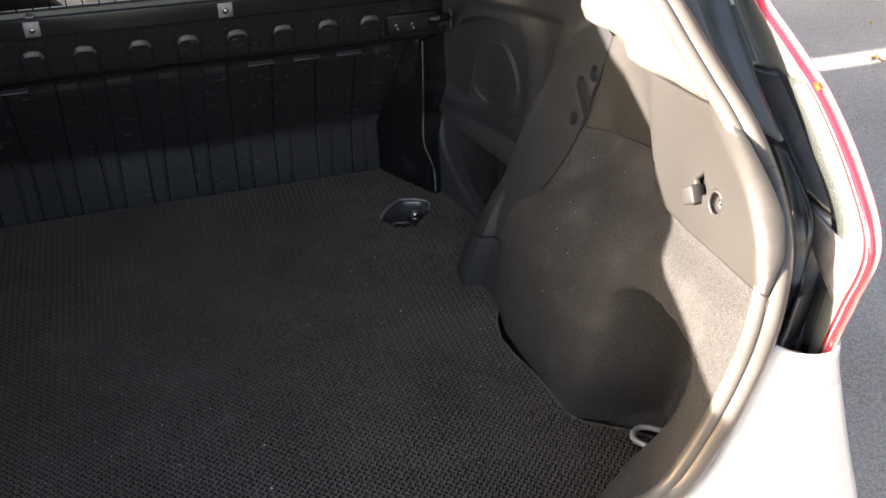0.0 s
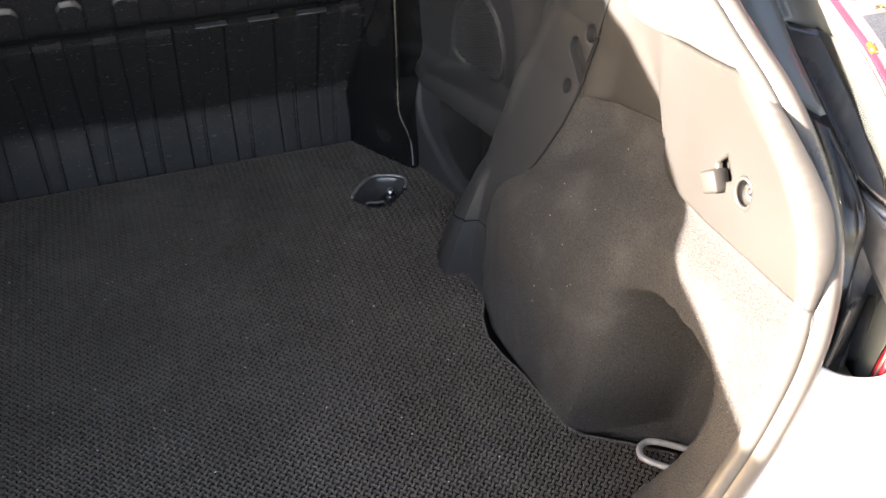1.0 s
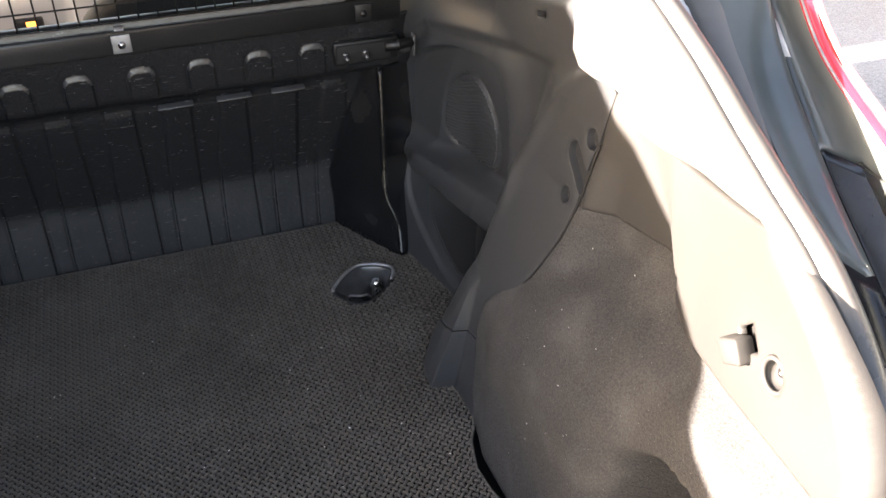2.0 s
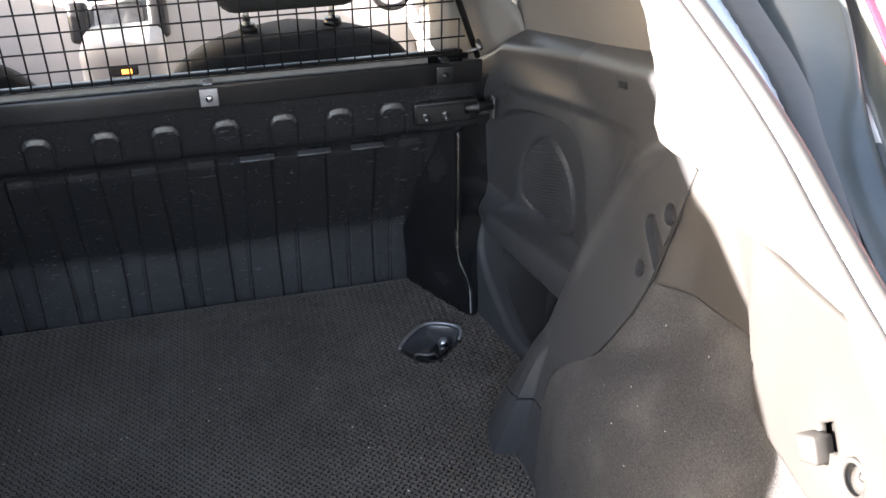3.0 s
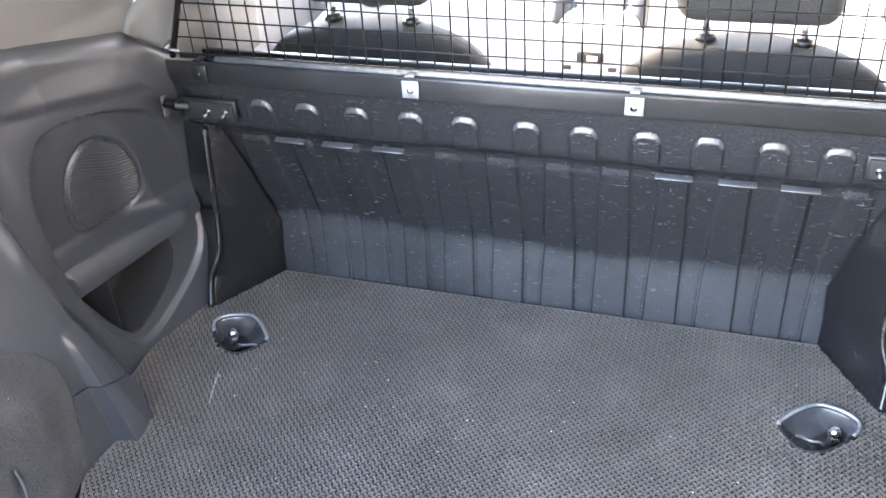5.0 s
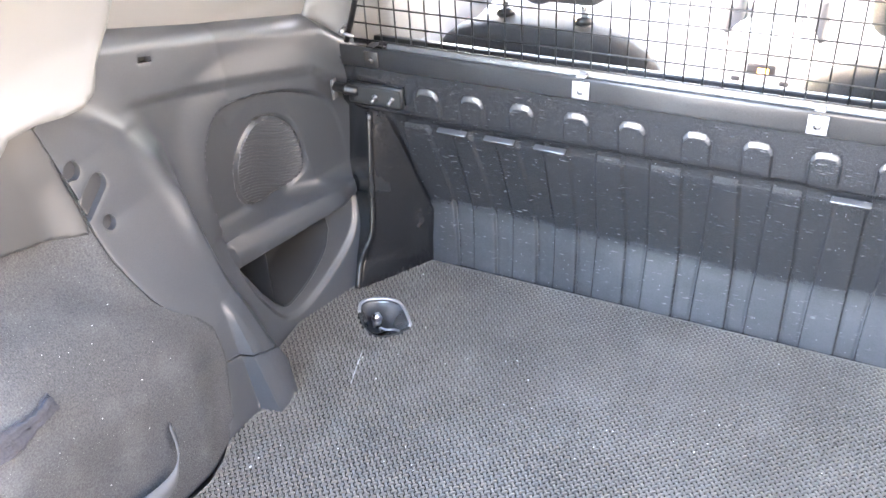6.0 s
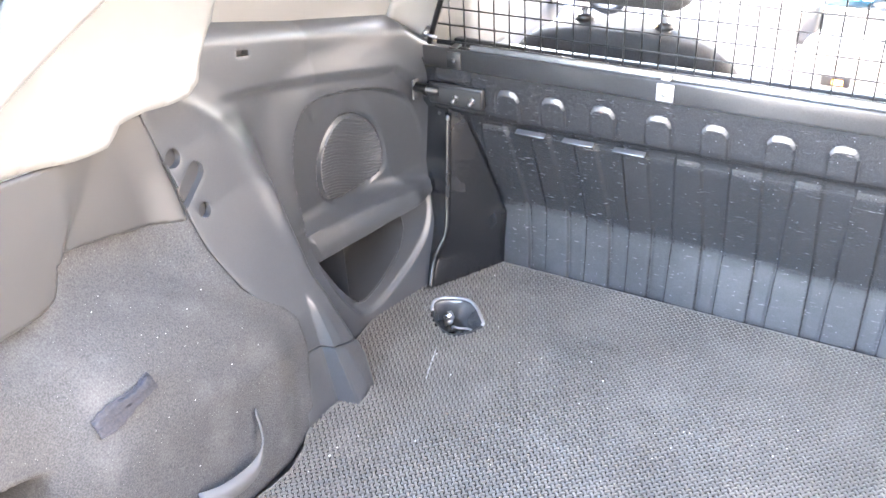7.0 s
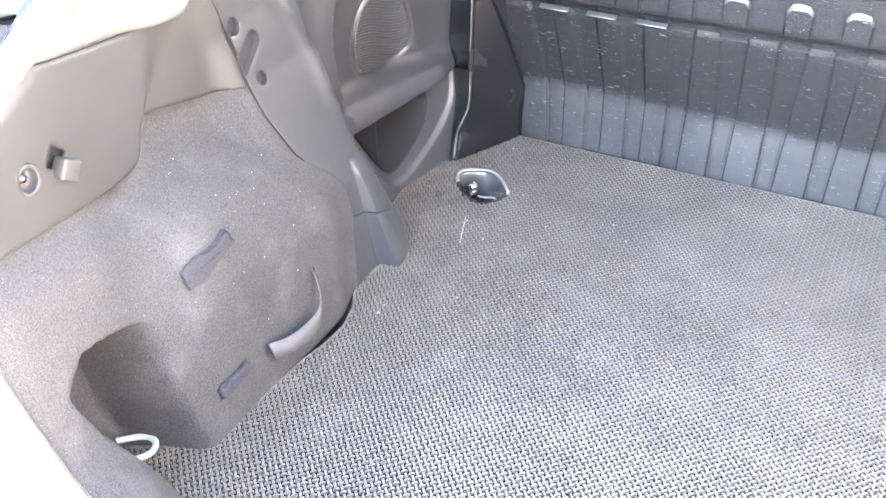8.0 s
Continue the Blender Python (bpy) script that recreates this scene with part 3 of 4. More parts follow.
MAT_EDGE_L = [(.30, .14), (.39, .19), (.485, .238), (.55, .250), (.635, .285), (.585, .305), (.535, .328), (.514, .346), (.503, .385), (.4885, .515), (.476, .568), (.472, .605), (.481, .647), (.494, .672), (.502, .696), (.498, .722), (.493, .752), (.466, .765), (.466, .788), (.481, .817), (.520, .835), (.553, .87), (.562, .95), (.552, 1.04), (.515, 1.095), (.475, 1.15), (.445, 1.195)]
RING_R = np.array([(.388, 1.008), (.40, 1.022), (.425, 1.048), (.445, 1.057), (.478, 1.046), (.492, 1.030), (.484, 1.010), (.462, .985), (.440, .968), (.418, .966), (.402, .982)])
for _ in range(2):    # round the corners of the cup's outline
    RING_R = np.vstack([(.75 * a + .25 * b, .25 * a + .75 * b) for a, b in zip(RING_R, np.roll(RING_R, -1, 0))])
RING_R = RING_R.mean(0) + (RING_R - RING_R.mean(0)) * 1.03
CELL, WEAVE = .0071, radians(44)


def cargo_mat():
    t = thing("cargo_mat", (0, .65, 0), "black rubber load mat with woven block pattern, dusty and scuffed", "mat")
    edge = np.array(MAT_EDGE + [(-a, b) for a, b in MAT_EDGE_L[::-1]])
    rings = [RING_R, np.array([(-a, b) for a, b in RING_R])]
    # base sheet, blackened for the shade between the blocks
    step = .012
    lo, hi = edge.min(0), edge.max(0)
    gx, gy = np.meshgrid(np.arange(lo[0] - step, hi[0] + 2 * step, step), np.arange(lo[1] - step, hi[1] + 2 * step, step), indexing="ij")
    cx, cy = gx[:-1, :-1] + step / 2, gy[:-1, :-1] + step / 2
    keep = inside(edge, cx, cy)
    for r in rings:
        keep &= ~inside(r, cx, cy)
    count = np.zeros(gx.shape, int)
    for a in (0, 1):
        for b in (0, 1):
            count[a:a + keep.shape[0], b:b + keep.shape[1]] += keep
    rim = (count > 0) & (count < 4)
    d, bx, by = nearest(edge, gx[rim], gy[rim])
    for r in rings:
        d2, rx, ry = nearest(r, gx[rim], gy[rim])
        w = d2 < d
        d, bx, by = np.where(w, d2, d), np.where(w, rx, bx), np.where(w, ry, by)
    gx[rim], gy[rim] = bx, by
    used = count > 0
    index = np.full(gx.shape, -1)
    index[used] = np.arange(used.sum())
    verts = [(x, y, -.0015) for x, y in zip(gx[used], gy[used])]
    faces, border = [], {}
    for i, j in zip(*np.nonzero(keep)):
        f = (index[i, j], index[i + 1, j], index[i + 1, j + 1], index[i, j + 1])
        faces.append(f)
        for a, b in zip(f, f[1:] + f[:1]):
            if (b, a) in border:
                del border[(b, a)]
            else:
                border[(a, b)] = True
    low = {}
    for a, b in border:
        for v in (a, b):
            if v not in low:
                low[v] = len(verts)
                verts.append((verts[v][0], verts[v][1], -.010))
        faces.append((b, a, low[a], low[b]))
    part("mat_base", (verts, faces), RUBBER_GAP_SHADE, t, smooth=False)
    # woven blocks: short bars lying by turns along and across
    # the weave lies across the car at an angle
    c, d = math.cos(WEAVE), math.sin(WEAVE)
    reach = int(1.1 / CELL)
    ii, jj = np.meshgrid(np.arange(-reach, reach), np.arange(-reach, reach), indexing="ij")
    bx, by = CELL * (c * ii - d * jj), .67 + CELL * (d * ii + c * jj)
    near = (bx > lo[0]) & (bx < hi[0]) & (by > lo[1]) & (by < hi[1])
    ii, jj, bx, by = ii[near], jj[near], bx[near], by[near]
    ok = (signed(edge, bx, by) > -.002)
    for r in rings:
        ok &= signed(r, bx, by) < -.001
    flat = (ii + jj) % 2 == 0
    rng = np.random.RandomState(4)
    single = (bx > .17) & (bx < .29) & (by > .40) & (by < .52)
    v2, f2 = [], []

    def block(x, y, along, z):
        """One bar of the weave, crowned along its length."""
        a, b = .0042, .00180
        v = []
        for cut, h in ((0, -.0015), (.0004, z - .0009)):
            v += [(sx * (a - cut), sy * (b - cut), h) for sx, sy in ((-1, -1), (1, -1), (1, 1), (-1, 1))]
        v += [(0, -b + .0004, z), (0, b - .0004, z)]
        v = [(p, q, h) if along else (-q, p, h) for p, q, h in v]
        return [(x + c * p - d * q, y + d * p + c * q, h) for p, q, h in v], [(4, 8, 9, 7), (8, 5, 6, 9), (0, 1, 5, 8, 4), (1, 2, 6, 5), (2, 3, 7, 9, 6), (3, 0, 4, 7)]

    for x, y, h in zip(bx[ok & ~single], by[ok & ~single], flat[ok & ~single]):
        v, f = block(x, y, h, .0018 + rng.uniform(-.0002, .0002))
        f2 += [tuple(len(v2) + m for m in q) for q in f]
        v2 += v
    # blocks on the border are cut along it
    v2 = np.array(v2)
    for outline, hole in [(edge, False)] + [(r, True) for r in rings]:
        out = inside(outline, v2[:, 0], v2[:, 1]) == hole
        _, cx, cy = nearest(outline, v2[out, 0], v2[out, 1])
        v2[out, 0], v2[out, 1] = cx, cy
    tagged(part("woven_relief", (v2, f2), RUBBER, t, smooth=False), kind="stuff")
    # a patch of blocks that can be told apart one by one
    shapes = [mesh_of("block", *block(0, 0, along, .0018), RUBBER, False) for along in (False, True)]
    for x, y, h in zip(bx[ok & single], by[ok & single], flat[ok & single]):
        o = part("block", shapes[int(h)], RUBBER, t)
        o.location = (x - t.location.x, y - t.location.y, rng.uniform(-.0002, .0002))
        o.matrix_parent_inverse = Matrix.Identity(4)
    # rolled border along the cut edge
    e = np.array([(x, y, -.001) for x, y in edge[:-1]])
    part("mat_border", tube(e, .0020, 6), RUBBER, t)
    return t


cargo_mat()


# ---- lashing eyes sunk in the floor ----
def lashing_eye(side):
    t = thing("lashing_eye", (side * .44, 1.01, 0), "sunken black plastic lashing point with a bright steel stud", "lashing point", "lashing points")
    r = RING_R * np.array([side, 1])
    c = r.mean(0)
    rim = curve_points([tuple(p) for p in r], 56, True)
    x, y = side * .463, 1.026
    deep = np.array([x, y])
    rows = []
    for f, z, k in ((1.0, .0015, 0), (.96, -.001, .02), (.88, -.009, .10), (.74, -.019, .30), (.58, -.028, .55), (.44, -.034, .8), (.02, -.035, 1)):
        rows.append([(*(c + (deep - c) * k + (p - c) * f), z) for p in np.vstack([rim, rim[:1]])])
    part("cup", loft(rows), CUP, t, "glossy grey metal scoop")
    part("rim", loft([[(*(c + (p - c) * f), z) for p in np.vstack([rim, rim[:1]])] for f, z in ((1.05, -.003), (1.05, .0012), (1.03, .0026), (1.0, .0024), (.97, .0006))]), BIN, t, "black plastic rim")
    # shade at the cup's bottom, put in as a black plate
    part("cup_floor", loft([[(*(deep + (p - c) * f), z) for p in np.vstack([rim, rim[:1]])] for f, z in ((.50, -.030), (.40, -.0325), (.02, -.033))]), VOID_SHADE, t, "black plate for the shade in the cup's bottom")
    far = rim[:, 1] > c[1] - .006
    first = int(np.nonzero(far & ~np.roll(far, 1))[0][0])
    run = np.roll(rim, -first, 0)[:int(far.sum())]
    hood = [(*(c + (p - c) * 1.02), .0026 + .0022 * float(smoothstep((p[1] - c[1]) / .02))) for p in run]
    part("rim_hood", tube(curve_points(hood, 50), .0026, 8, False), SATIN, t, "bright worn rim")
    part("stud", joined(rod((x, y, -.034), (x, y, -.016), .0075, 14), rod((x, y, -.018), (x, y, -.008), .0095, 14, .006)), STEEL, t, "bright steel stud")
    bar = [(x - .012 * side, y - .012, -.030), (x - .020 * side, y - .022, -.016), (x - .034 * side, y - .026, -.012), (x - .046 * side, y - .016, -.016), (x - .050 * side, y - .004, -.030)]
    part("bail", tube(curve_points(bar, 14), .0019, 8), SATIN, t, "steel wire bail")
    return t


for s in (1, -1):
    lashing_eye(s)


# ---- loops at the rear corners ----
def rear_loop(side):
    y0 = .335 if side > 0 else .302
    t = thing("lashing_loop", (side * .57, y0 - .03, 0), "bent steel wire lashing loop lying beside the mat", "lashing loop", "lashing loops")
    pts = [(.66, y0 - .052, .010), (.62, y0 - .020, .014), (.585, y0 + .006, .016), (.567, y0 + .008, .016), (.557, y0 - .004, .016), (.563, y0 - .020, .016), (.60, y0 - .055, .015), (.645, y0 - .095, .010)]
    part("wire", tube(curve_points([(side * a, b, c) for a, b, c in pts], 40), .0042, 10), ZINC, t)


for s in (1, -1):
    rear_loop(s)


# ---- bulkhead ----
TABS = [-.407, -.331, -.251, -.166, -.084, .006, .087, .172, .254, .336, .415]
STRIPS = [-.380, -.308, -.234, -.165, -.083, -.001, .083, .165, .245, .330, .401]


def bulkhead_profile(z):
    return np.interp(z, [-.02, 0, .094, .106, .118, .130, .146, .270, .285, .300, .372, .380, .384, .412, .420], [1.197, 1.199, 1.2108, 1.2118, 1.2117, 1.2095, 1.2053, 1.173, 1.168, 1.150, 1.142, 1.141, 1.138, 1.140, 1.142])


def bulkhead():
    t = thing("bulkhead", (0, 1.16, 0), "black moulded plastic bulkhead with vertical ribs, dusty and scratched", "bulkhead")
    # ribbed liner: raised flats with narrow grooves, set back towards the floor
    xs = np.arange(-.468, .4681, .0013)
    zs = np.concatenate([np.arange(-.02, .30, .008), np.arange(.088, .152, .004), [.284, .292, .296, .30, .304], np.arange(.308, .373, .004), [.374, .377, .380, .382, .384, .386, .392, .40, .408, .412, .416, .419, .421]])
    zs = np.unique(np.round(zs, 4))
    gx, gz = np.meshgrid(xs, zs, indexing="ij")
    y = bulkhead_profile(gz + .007 * np.sin(gx * 7 + .8) * np.exp(-((gz - .12) / .05) ** 2))
    tilt = .008 * smoothstep((gz - .26) / .03) * smoothstep((.31 - gz) / .02)
    rib = np.zeros(gx.shape)
    for c0, c1 in zip(STRIPS, TABS):
        f = np.clip(gz / .29, 0, 1)
        off = np.abs(gx - (c0 + (c1 - c0) * f ** 1.5))
        half = .0135 + .008 * f ** 1.5
        on = smoothstep((.290 - gz) / .012)
        rib += (.0034 + .0034 * smoothstep((.14 - gz) / .03)) * np.exp(-((off - half) / .0019) ** 2) * on
        rib += .0050 * smoothstep((half - off) / .003) * on
        arch = np.hypot(np.clip(np.abs(gx - c1) - .003, 0, 1), np.clip(gz - .336, 0, 1))
        rib -= .0030 * smoothstep((.0170 - arch) / .0030) * smoothstep((gz - .284) / .010)
        rib += .0018 * np.exp(-((arch - .0180) / .0016) ** 2) * smoothstep((gz - .302) / .006)
    warp = .0016 * np.sin(gx * 21 + gz * 13) * smoothstep((.27 - gz) / .1)
    y = y + rib + warp + tilt
    n = len(zs)
    verts = [(a, b, c) for a, b, c in zip(gx.ravel(), y.ravel(), gz.ravel())]
    faces = [(i * n + j, (i + 1) * n + j, (i + 1) * n + j + 1, i * n + j + 1) for i in range(len(xs) - 1) for j in range(n - 1)]
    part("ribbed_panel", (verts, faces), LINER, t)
    # corner wings that turn back to the side trim
    for s in (1, -1):
        foot = [(.462, 1.206), (.447, 1.206), (.445, 1.196), (.470, 1.150), (.505, 1.090), (.519, 1.069), (.530, 1.073), (.546, 1.090), (.600, 1.13)]
        low = [(.462, 1.208), (.447, 1.208), (.446, 1.199), (.471, 1.160), (.507, 1.108), (.522, 1.089), (.533, 1.094), (.548, 1.106), (.600, 1.14)]
        mid = [(.475, 1.212), (.445, 1.211), (.444, 1.202), (.466, 1.172), (.497, 1.130), (.509, 1.113), (.519, 1.118), (.538, 1.128), (.600, 1.150)]
        up = [(.490, 1.19), (.470, 1.188), (.471, 1.181), (.482, 1.168), (.503, 1.146), (.514, 1.136), (.524, 1.139), (.540, 1.146), (.600, 1.160)]
        top = [(.515, 1.175), (.503, 1.168), (.504, 1.165), (.508, 1.162), (.514, 1.159), (.519, 1.156), (.527, 1.158), (.542, 1.162), (.600, 1.170)]
        rows = []
        for z, r in ((-.012, foot), (.006, foot), (.045, low), (.098, mid), (.20, up), (.297, top), (.325, top)):
            rows.append([(*p, z) for p in curve_points(r, 26)])
        fine = []
        for k in range(26):
            zz = np.unique(np.concatenate([np.linspace(-.012, .325, 26), [.040, .045, .050, .095, .099, .104]]))
            col = np.array([r[k] for r in rows])
            fine.append([tuple(np.interp(z, col[:, 2], col[:, m]) for m in range(3)) for z in zz])
        rows = [[(s * f[j][0], f[j][1], f[j][2]) for f in fine] for j in range(len(fine[0]))]
        part("corner_wing", thick(loft(rows), .003 * s), LINER_GLOSS, t, "glossy black corner wing")
        bead = curve_points([(.521, 1.0665, .004), (.5235, 1.085, .040), (.519, 1.094, .062), (.5095, 1.1095, .096), (.5125, 1.125, .15), (.515, 1.134, .20), (.5195, 1.1535, .296)], 60)
        part("corner_bead", tube([(s * (a - .001), b - .0025, c) for a, b, c in bead], .0058, 12), LINER_GLOSS, t, "rounded glossy bead down the corner wing")
        # locking bracket with its bolts and the bar into the side trim
        part("bracket_plate", box((.100, .008, .036), (s * .495, 1.140, .334), None, .0035), BLACK, t)
        # near-black block in front of the plate stands for the slot's shade
        part("bracket_slot", box((.084, .006, .029), (s * .490, 1.1345, .334), None, .0028), VOID_SHADE, t)
        for bx in (.462, .492):
            part("bolt", joined(rod((s * bx, 1.136, .334), (s * bx, 1.120, .330), .0030, 8), rod((s * bx, 1.134, .334), (s * bx, 1.130, .333), .0055, 6)), BOLT, t, "zinc-plated bolt")
        part("locking_bar", joined(rod((s * .522, 1.130, .340), (s * .566, 1.130, .342), .0075, 12), rod((s * .540, 1.130, .341), (s * .544, 1.130, .341), .0095, 12)), BLACK, t, "black locking bar")
        part("side_washer", box((.004, .014, .034), (s * .566, 1.130, .338), None, .0015), STRAP, t)
    for s in (1, -1):
        rows = [[(s * x, float(bulkhead_profile(z)) + .006, z) for z in np.linspace(-.01, .33, 18)] for x in (.462, .50, .545, .60)]
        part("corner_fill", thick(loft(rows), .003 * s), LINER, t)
    part("back_plate", box((1.16, .012, .41), (0, 1.232, .19), None, .002), BLACK, t)
    # top rail
    rail = [(1.139, .378), (1.1345, .380), (1.1335, .384), (1.1320, .398), (1.1315, .409), (1.1322, .4125), (1.1335, .4140), (1.136, .4135), (1.144, .4080), (1.152, .401), (1.155, .39)]
    rows = [[(x, a, b) for a, b in rail] for x in np.linspace(-.548, .548, 2)]
    part("top_rail", thick(loft(rows), .003), RAIL, t, "black plastic top rail")
    for s in (1, -1):
        rows = [[(s * x, float(bulkhead_profile(z)) + .004 + .25 * max(0, x - .53), z) for z in np.linspace(.296, .384, 12)] for x in (.462, .50, .53, .575)]
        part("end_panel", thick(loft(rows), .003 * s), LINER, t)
    # pressed ledges under the tabs
    for c in (-.376, -.295, -.212, .211, .296, .377):
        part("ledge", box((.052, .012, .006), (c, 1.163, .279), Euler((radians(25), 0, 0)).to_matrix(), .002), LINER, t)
    return t


bulkhead()


# ---- mesh guard over the bulkhead ----
def mesh_guard():
    t = thing("mesh_guard", (0, 1.165, .42), "black welded wire mesh guard above the bulkhead", "mesh guard")
    y0 = 1.146
    half = lambda z: .540 - .33 * max(0, z - .40)
    zs = np.arange(.4215, .83, .0262)
    for k, x in enumerate(np.arange(-.53, .531, .0255)):
        top = .83 if abs(x) < half(.83) else .40 + (.540 - abs(x)) / .33
        if top > .45:
            part("upright_wire", rod((x, y0, .405), (x, y0, top), .0013, 6), BLACK, t)
    for z in zs:
        part("cross_wire", rod((-half(z), y0 - .0026, z), (half(z), y0 - .0026, z), .0013, 6), BLACK, t)
    for s in (1, -1):
        part("edge_bar", rod((s * .546, y0 + .004, .412), (s * half(.83), y0 + .004, .83), .0048, 10), BLACK, t)
        part("pillar_hook", joined(rod((s * .528, y0 - .004, .424), (s * .548, y0 - .008, .431), .0030, 8), rod((s * .545, y0 - .012, .430), (s * .545, y0 + .004, .436), .0045, 10)), BOLT, t, "steel hook at the pillar")
    part("foot_bar", rod((-.53, y0 + .004, .416), (.53, y0 + .004, .416), .0042, 10), BLACK, t)
    for c in (-.491, -.155, .155, .491):
        shiny = SATIN if abs(c) < .3 else BLACK
        clip = part("clip", joined(box((.025, .003, .026), (c, 1.1295, .397), None, .001), box((.013, .022, .003), (c, 1.138, .4170), None, .001)), shiny, t, "pressed metal clip with a screw")
        part("screw", rod((c, 1.1285, .396), (c, 1.1255, .396), .005, 10), STEEL if abs(c) < .3 else BLACK, clip)
    return t


mesh_guard()


# ---- front seats ----
def front_seat(x, name_label):
    t = thing("front_seat", (x, 1.35, 0), name_label, "seat", "front seats")

    def back(w, h, z0, d, y0, lean, bulge):
        rows = []
        for v in 1 - (1 - np.linspace(0, 1, 30)) ** 1.8:
            half = w * (1 - .08 * v ** 2) * (1 if v < .80 else max(.0, 1 - ((v - .80) / .20) ** 2.6) ** .40)
            z = z0 + h * v
            yc = y0 + lean * v
            row = []
            for k in range(28):
                a = 2 * math.pi * k / 27
                cx, cy = math.cos(a), math.sin(a)
                ex = math.copysign(abs(cx) ** .55, cx) * half
                ey = math.copysign(abs(cy) ** .7, cy) * (d * (1 - .35 * v)) * (1 + bulge * (1 - (ex / max(half, .01)) ** 2))
                row.append((x + ex, yc - ey, z))
            rows.append(row)
        return rows
    part("backrest", loft(back(.226, .570, -.20, .05, 1.455, -.060, .05)), CLOTH_PALE, t, "pale side cloth of the backrest")
    part("back_panel", loft(back(.219, .608, -.20, .056, 1.418, -.060, .10)), CLOTH, t, "dark cloth back panel")
    h = part("headrest", box((.225, .085, .17), (x, 1.36, .526), Euler((radians(-8), 0, 0)).to_matrix(), .030, 4), CLOTH, t, "dark cloth headrest")
    for s in (-.068, .068):
        part("post", rod((x + s, 1.36, .39), (x + s, 1.36, .47), .006, 10), STEEL, h)
        part("post_collar", joined(rod((x + s, 1.358, .408), (x + s, 1.358, .418), .016, 14, .013), rod((x + s, 1.358, .395), (x + s, 1.358, .409), .011, 14)), BLACK, h)
    return t


front_seat(-.300, "front seat with dark cloth back beside the door post")
front_seat(.294, "front seat with dark cloth back behind the wire mesh")


# ---- front cabin ----
def dashboard():
    t = thing("dashboard", (0, 2.2, 0), "pale sunlit moulded dashboard with a centre console", "dashboard")
    prof = [(1.92, -.10), (1.90, .02), (1.93, .14), (1.99, .25), (2.06, .33), (2.20, .38), (2.45, .41), (2.62, .42)]
    rows = []
    for x in np.linspace(-.68, .68, 41):
        hump = .05 * math.exp(-((x + .36) / .2) ** 2) + .02 * math.exp(-(x / .16) ** 2)
        rows.append([(x, p[0] - .05 * math.exp(-(x / .15) ** 2), p[1] + hump * (p[1] > .1)) for p in curve_points(prof, 24)])
    part("dash_top", thick(loft(rows), .006), DASH, t)
    part("centre_console", box((.17, .22, .30), (-.013, 1.895, .10), None, .03, 3), DASH, t)
    for x in (-.098, .063):
        v = part("air_vent", box((.042, .03, .085), (x, 1.925, .255), Euler((radians(-24), 0, 0)).to_matrix(), .010, 3), DASH_DARK, t)
        for k in range(4):
            part("slat", box((.036, .006, .004), (x, 1.908 + k * .006, .226 + k * .017), None, .001), DASH, v)
    part("radio_panel", box((.105, .02, .10), (-.018, 1.925, .240), Euler((radians(-24), 0, 0)).to_matrix(), .008, 3), SATIN, t, "silver radio panel")
    for x in (-.55, .58):
        ringp = [(x + .045 * math.cos(a), 1.945 - .01 * math.sin(a), .27 + .045 * math.sin(a)) for a in np.linspace(0, 2 * math.pi, 24, endpoint=False)]
        v = part("round_vent", tube(ringp, .008, 8, True), DASH_DARK, t)
        part("slat", box((.07, .008, .012), (x, 1.945, .27), None, .003), DASH_DARK, v)
        part("slat", box((.07, .008, .012), (x, 1.945, .295), None, .003), DASH_DARK, v)
    d = part("display", box((.12, .02, .050), (-.018, 1.945, .318), Euler((radians(-15), 0, 0)).to_matrix(), .006), SCREEN, t)
    for k in range(3):
        part("reading", box((.016, .004, .012), (-.050 + .027 * k, 1.9335, .320), Euler((radians(-15), 0, 0)).to_matrix()), CYAN, d)
    c = part("clock_window", box((.055, .014, .022), (-.013, 1.786, .196), None, .004), DASH_DARK, t)
    part("reading", box((.020, .004, .009), (-.008, 1.7785, .196), None), AMBER, c)
    for x in (-.055, -.013, .029):
        part("knob", rod((x, 1.79, .135), (x, 1.762, .13), .018, 20, .015), DASH, t)
    for k in range(8):
        part("button", box((.018, .008, .009), (-.060 + .031 * (k % 4), 1.784, .172 - .078 * (k // 4)), None, .003), DASH_DARK if k % 3 == 0 else DASH, t)
    return t


dashboard()


def door_card(side):
    t = thing("door_card", (side * .70, 1.9, 0), "pale plastic door lining with speaker and pull", "door lining", "door linings")
    rows = []
    for z, x in ((-.30, .66), (-.1, .66), (.05, .645), (.16, .635), (.24, .66), (.34, .675), (.40, .70)):
        rows.append([(side * x, y, z) for y in np.linspace(1.30, 2.5, 12)])
    part("lining", thick(loft(rows), .01 * side), CREAM, t)
    part("door_pull", tube(curve_points([(side * .655, 1.60, .20), (side * .60, 1.63, .23), (side * .60, 1.85, .25), (side * .655, 1.9, .26)], 20), .014, 10), DASH, t)
    r = [(side * .672, 2.0 + .03 * math.cos(a), .34 + .03 * math.sin(a)) for a in np.linspace(0, 2 * math.pi, 20, endpoint=False)]
    part("tweeter_ring", tube(r, .007, 8, True), DASH_DARK, t)
    return t


for s in (1, -1):
    door_card(s)

# seat belts by the door posts
for s in (1, -1):
    b = thing("seat_belt", (s * .55, 1.28, .3), "dark woven seat belt hanging by the door post", "seat belt", "seat belts")
    part("webbing", box((.006, .045, .62), (s * .555, 1.30, .50), Euler((0, radians(-6 * s), 0)).to_matrix(), .002), BLACK, b)


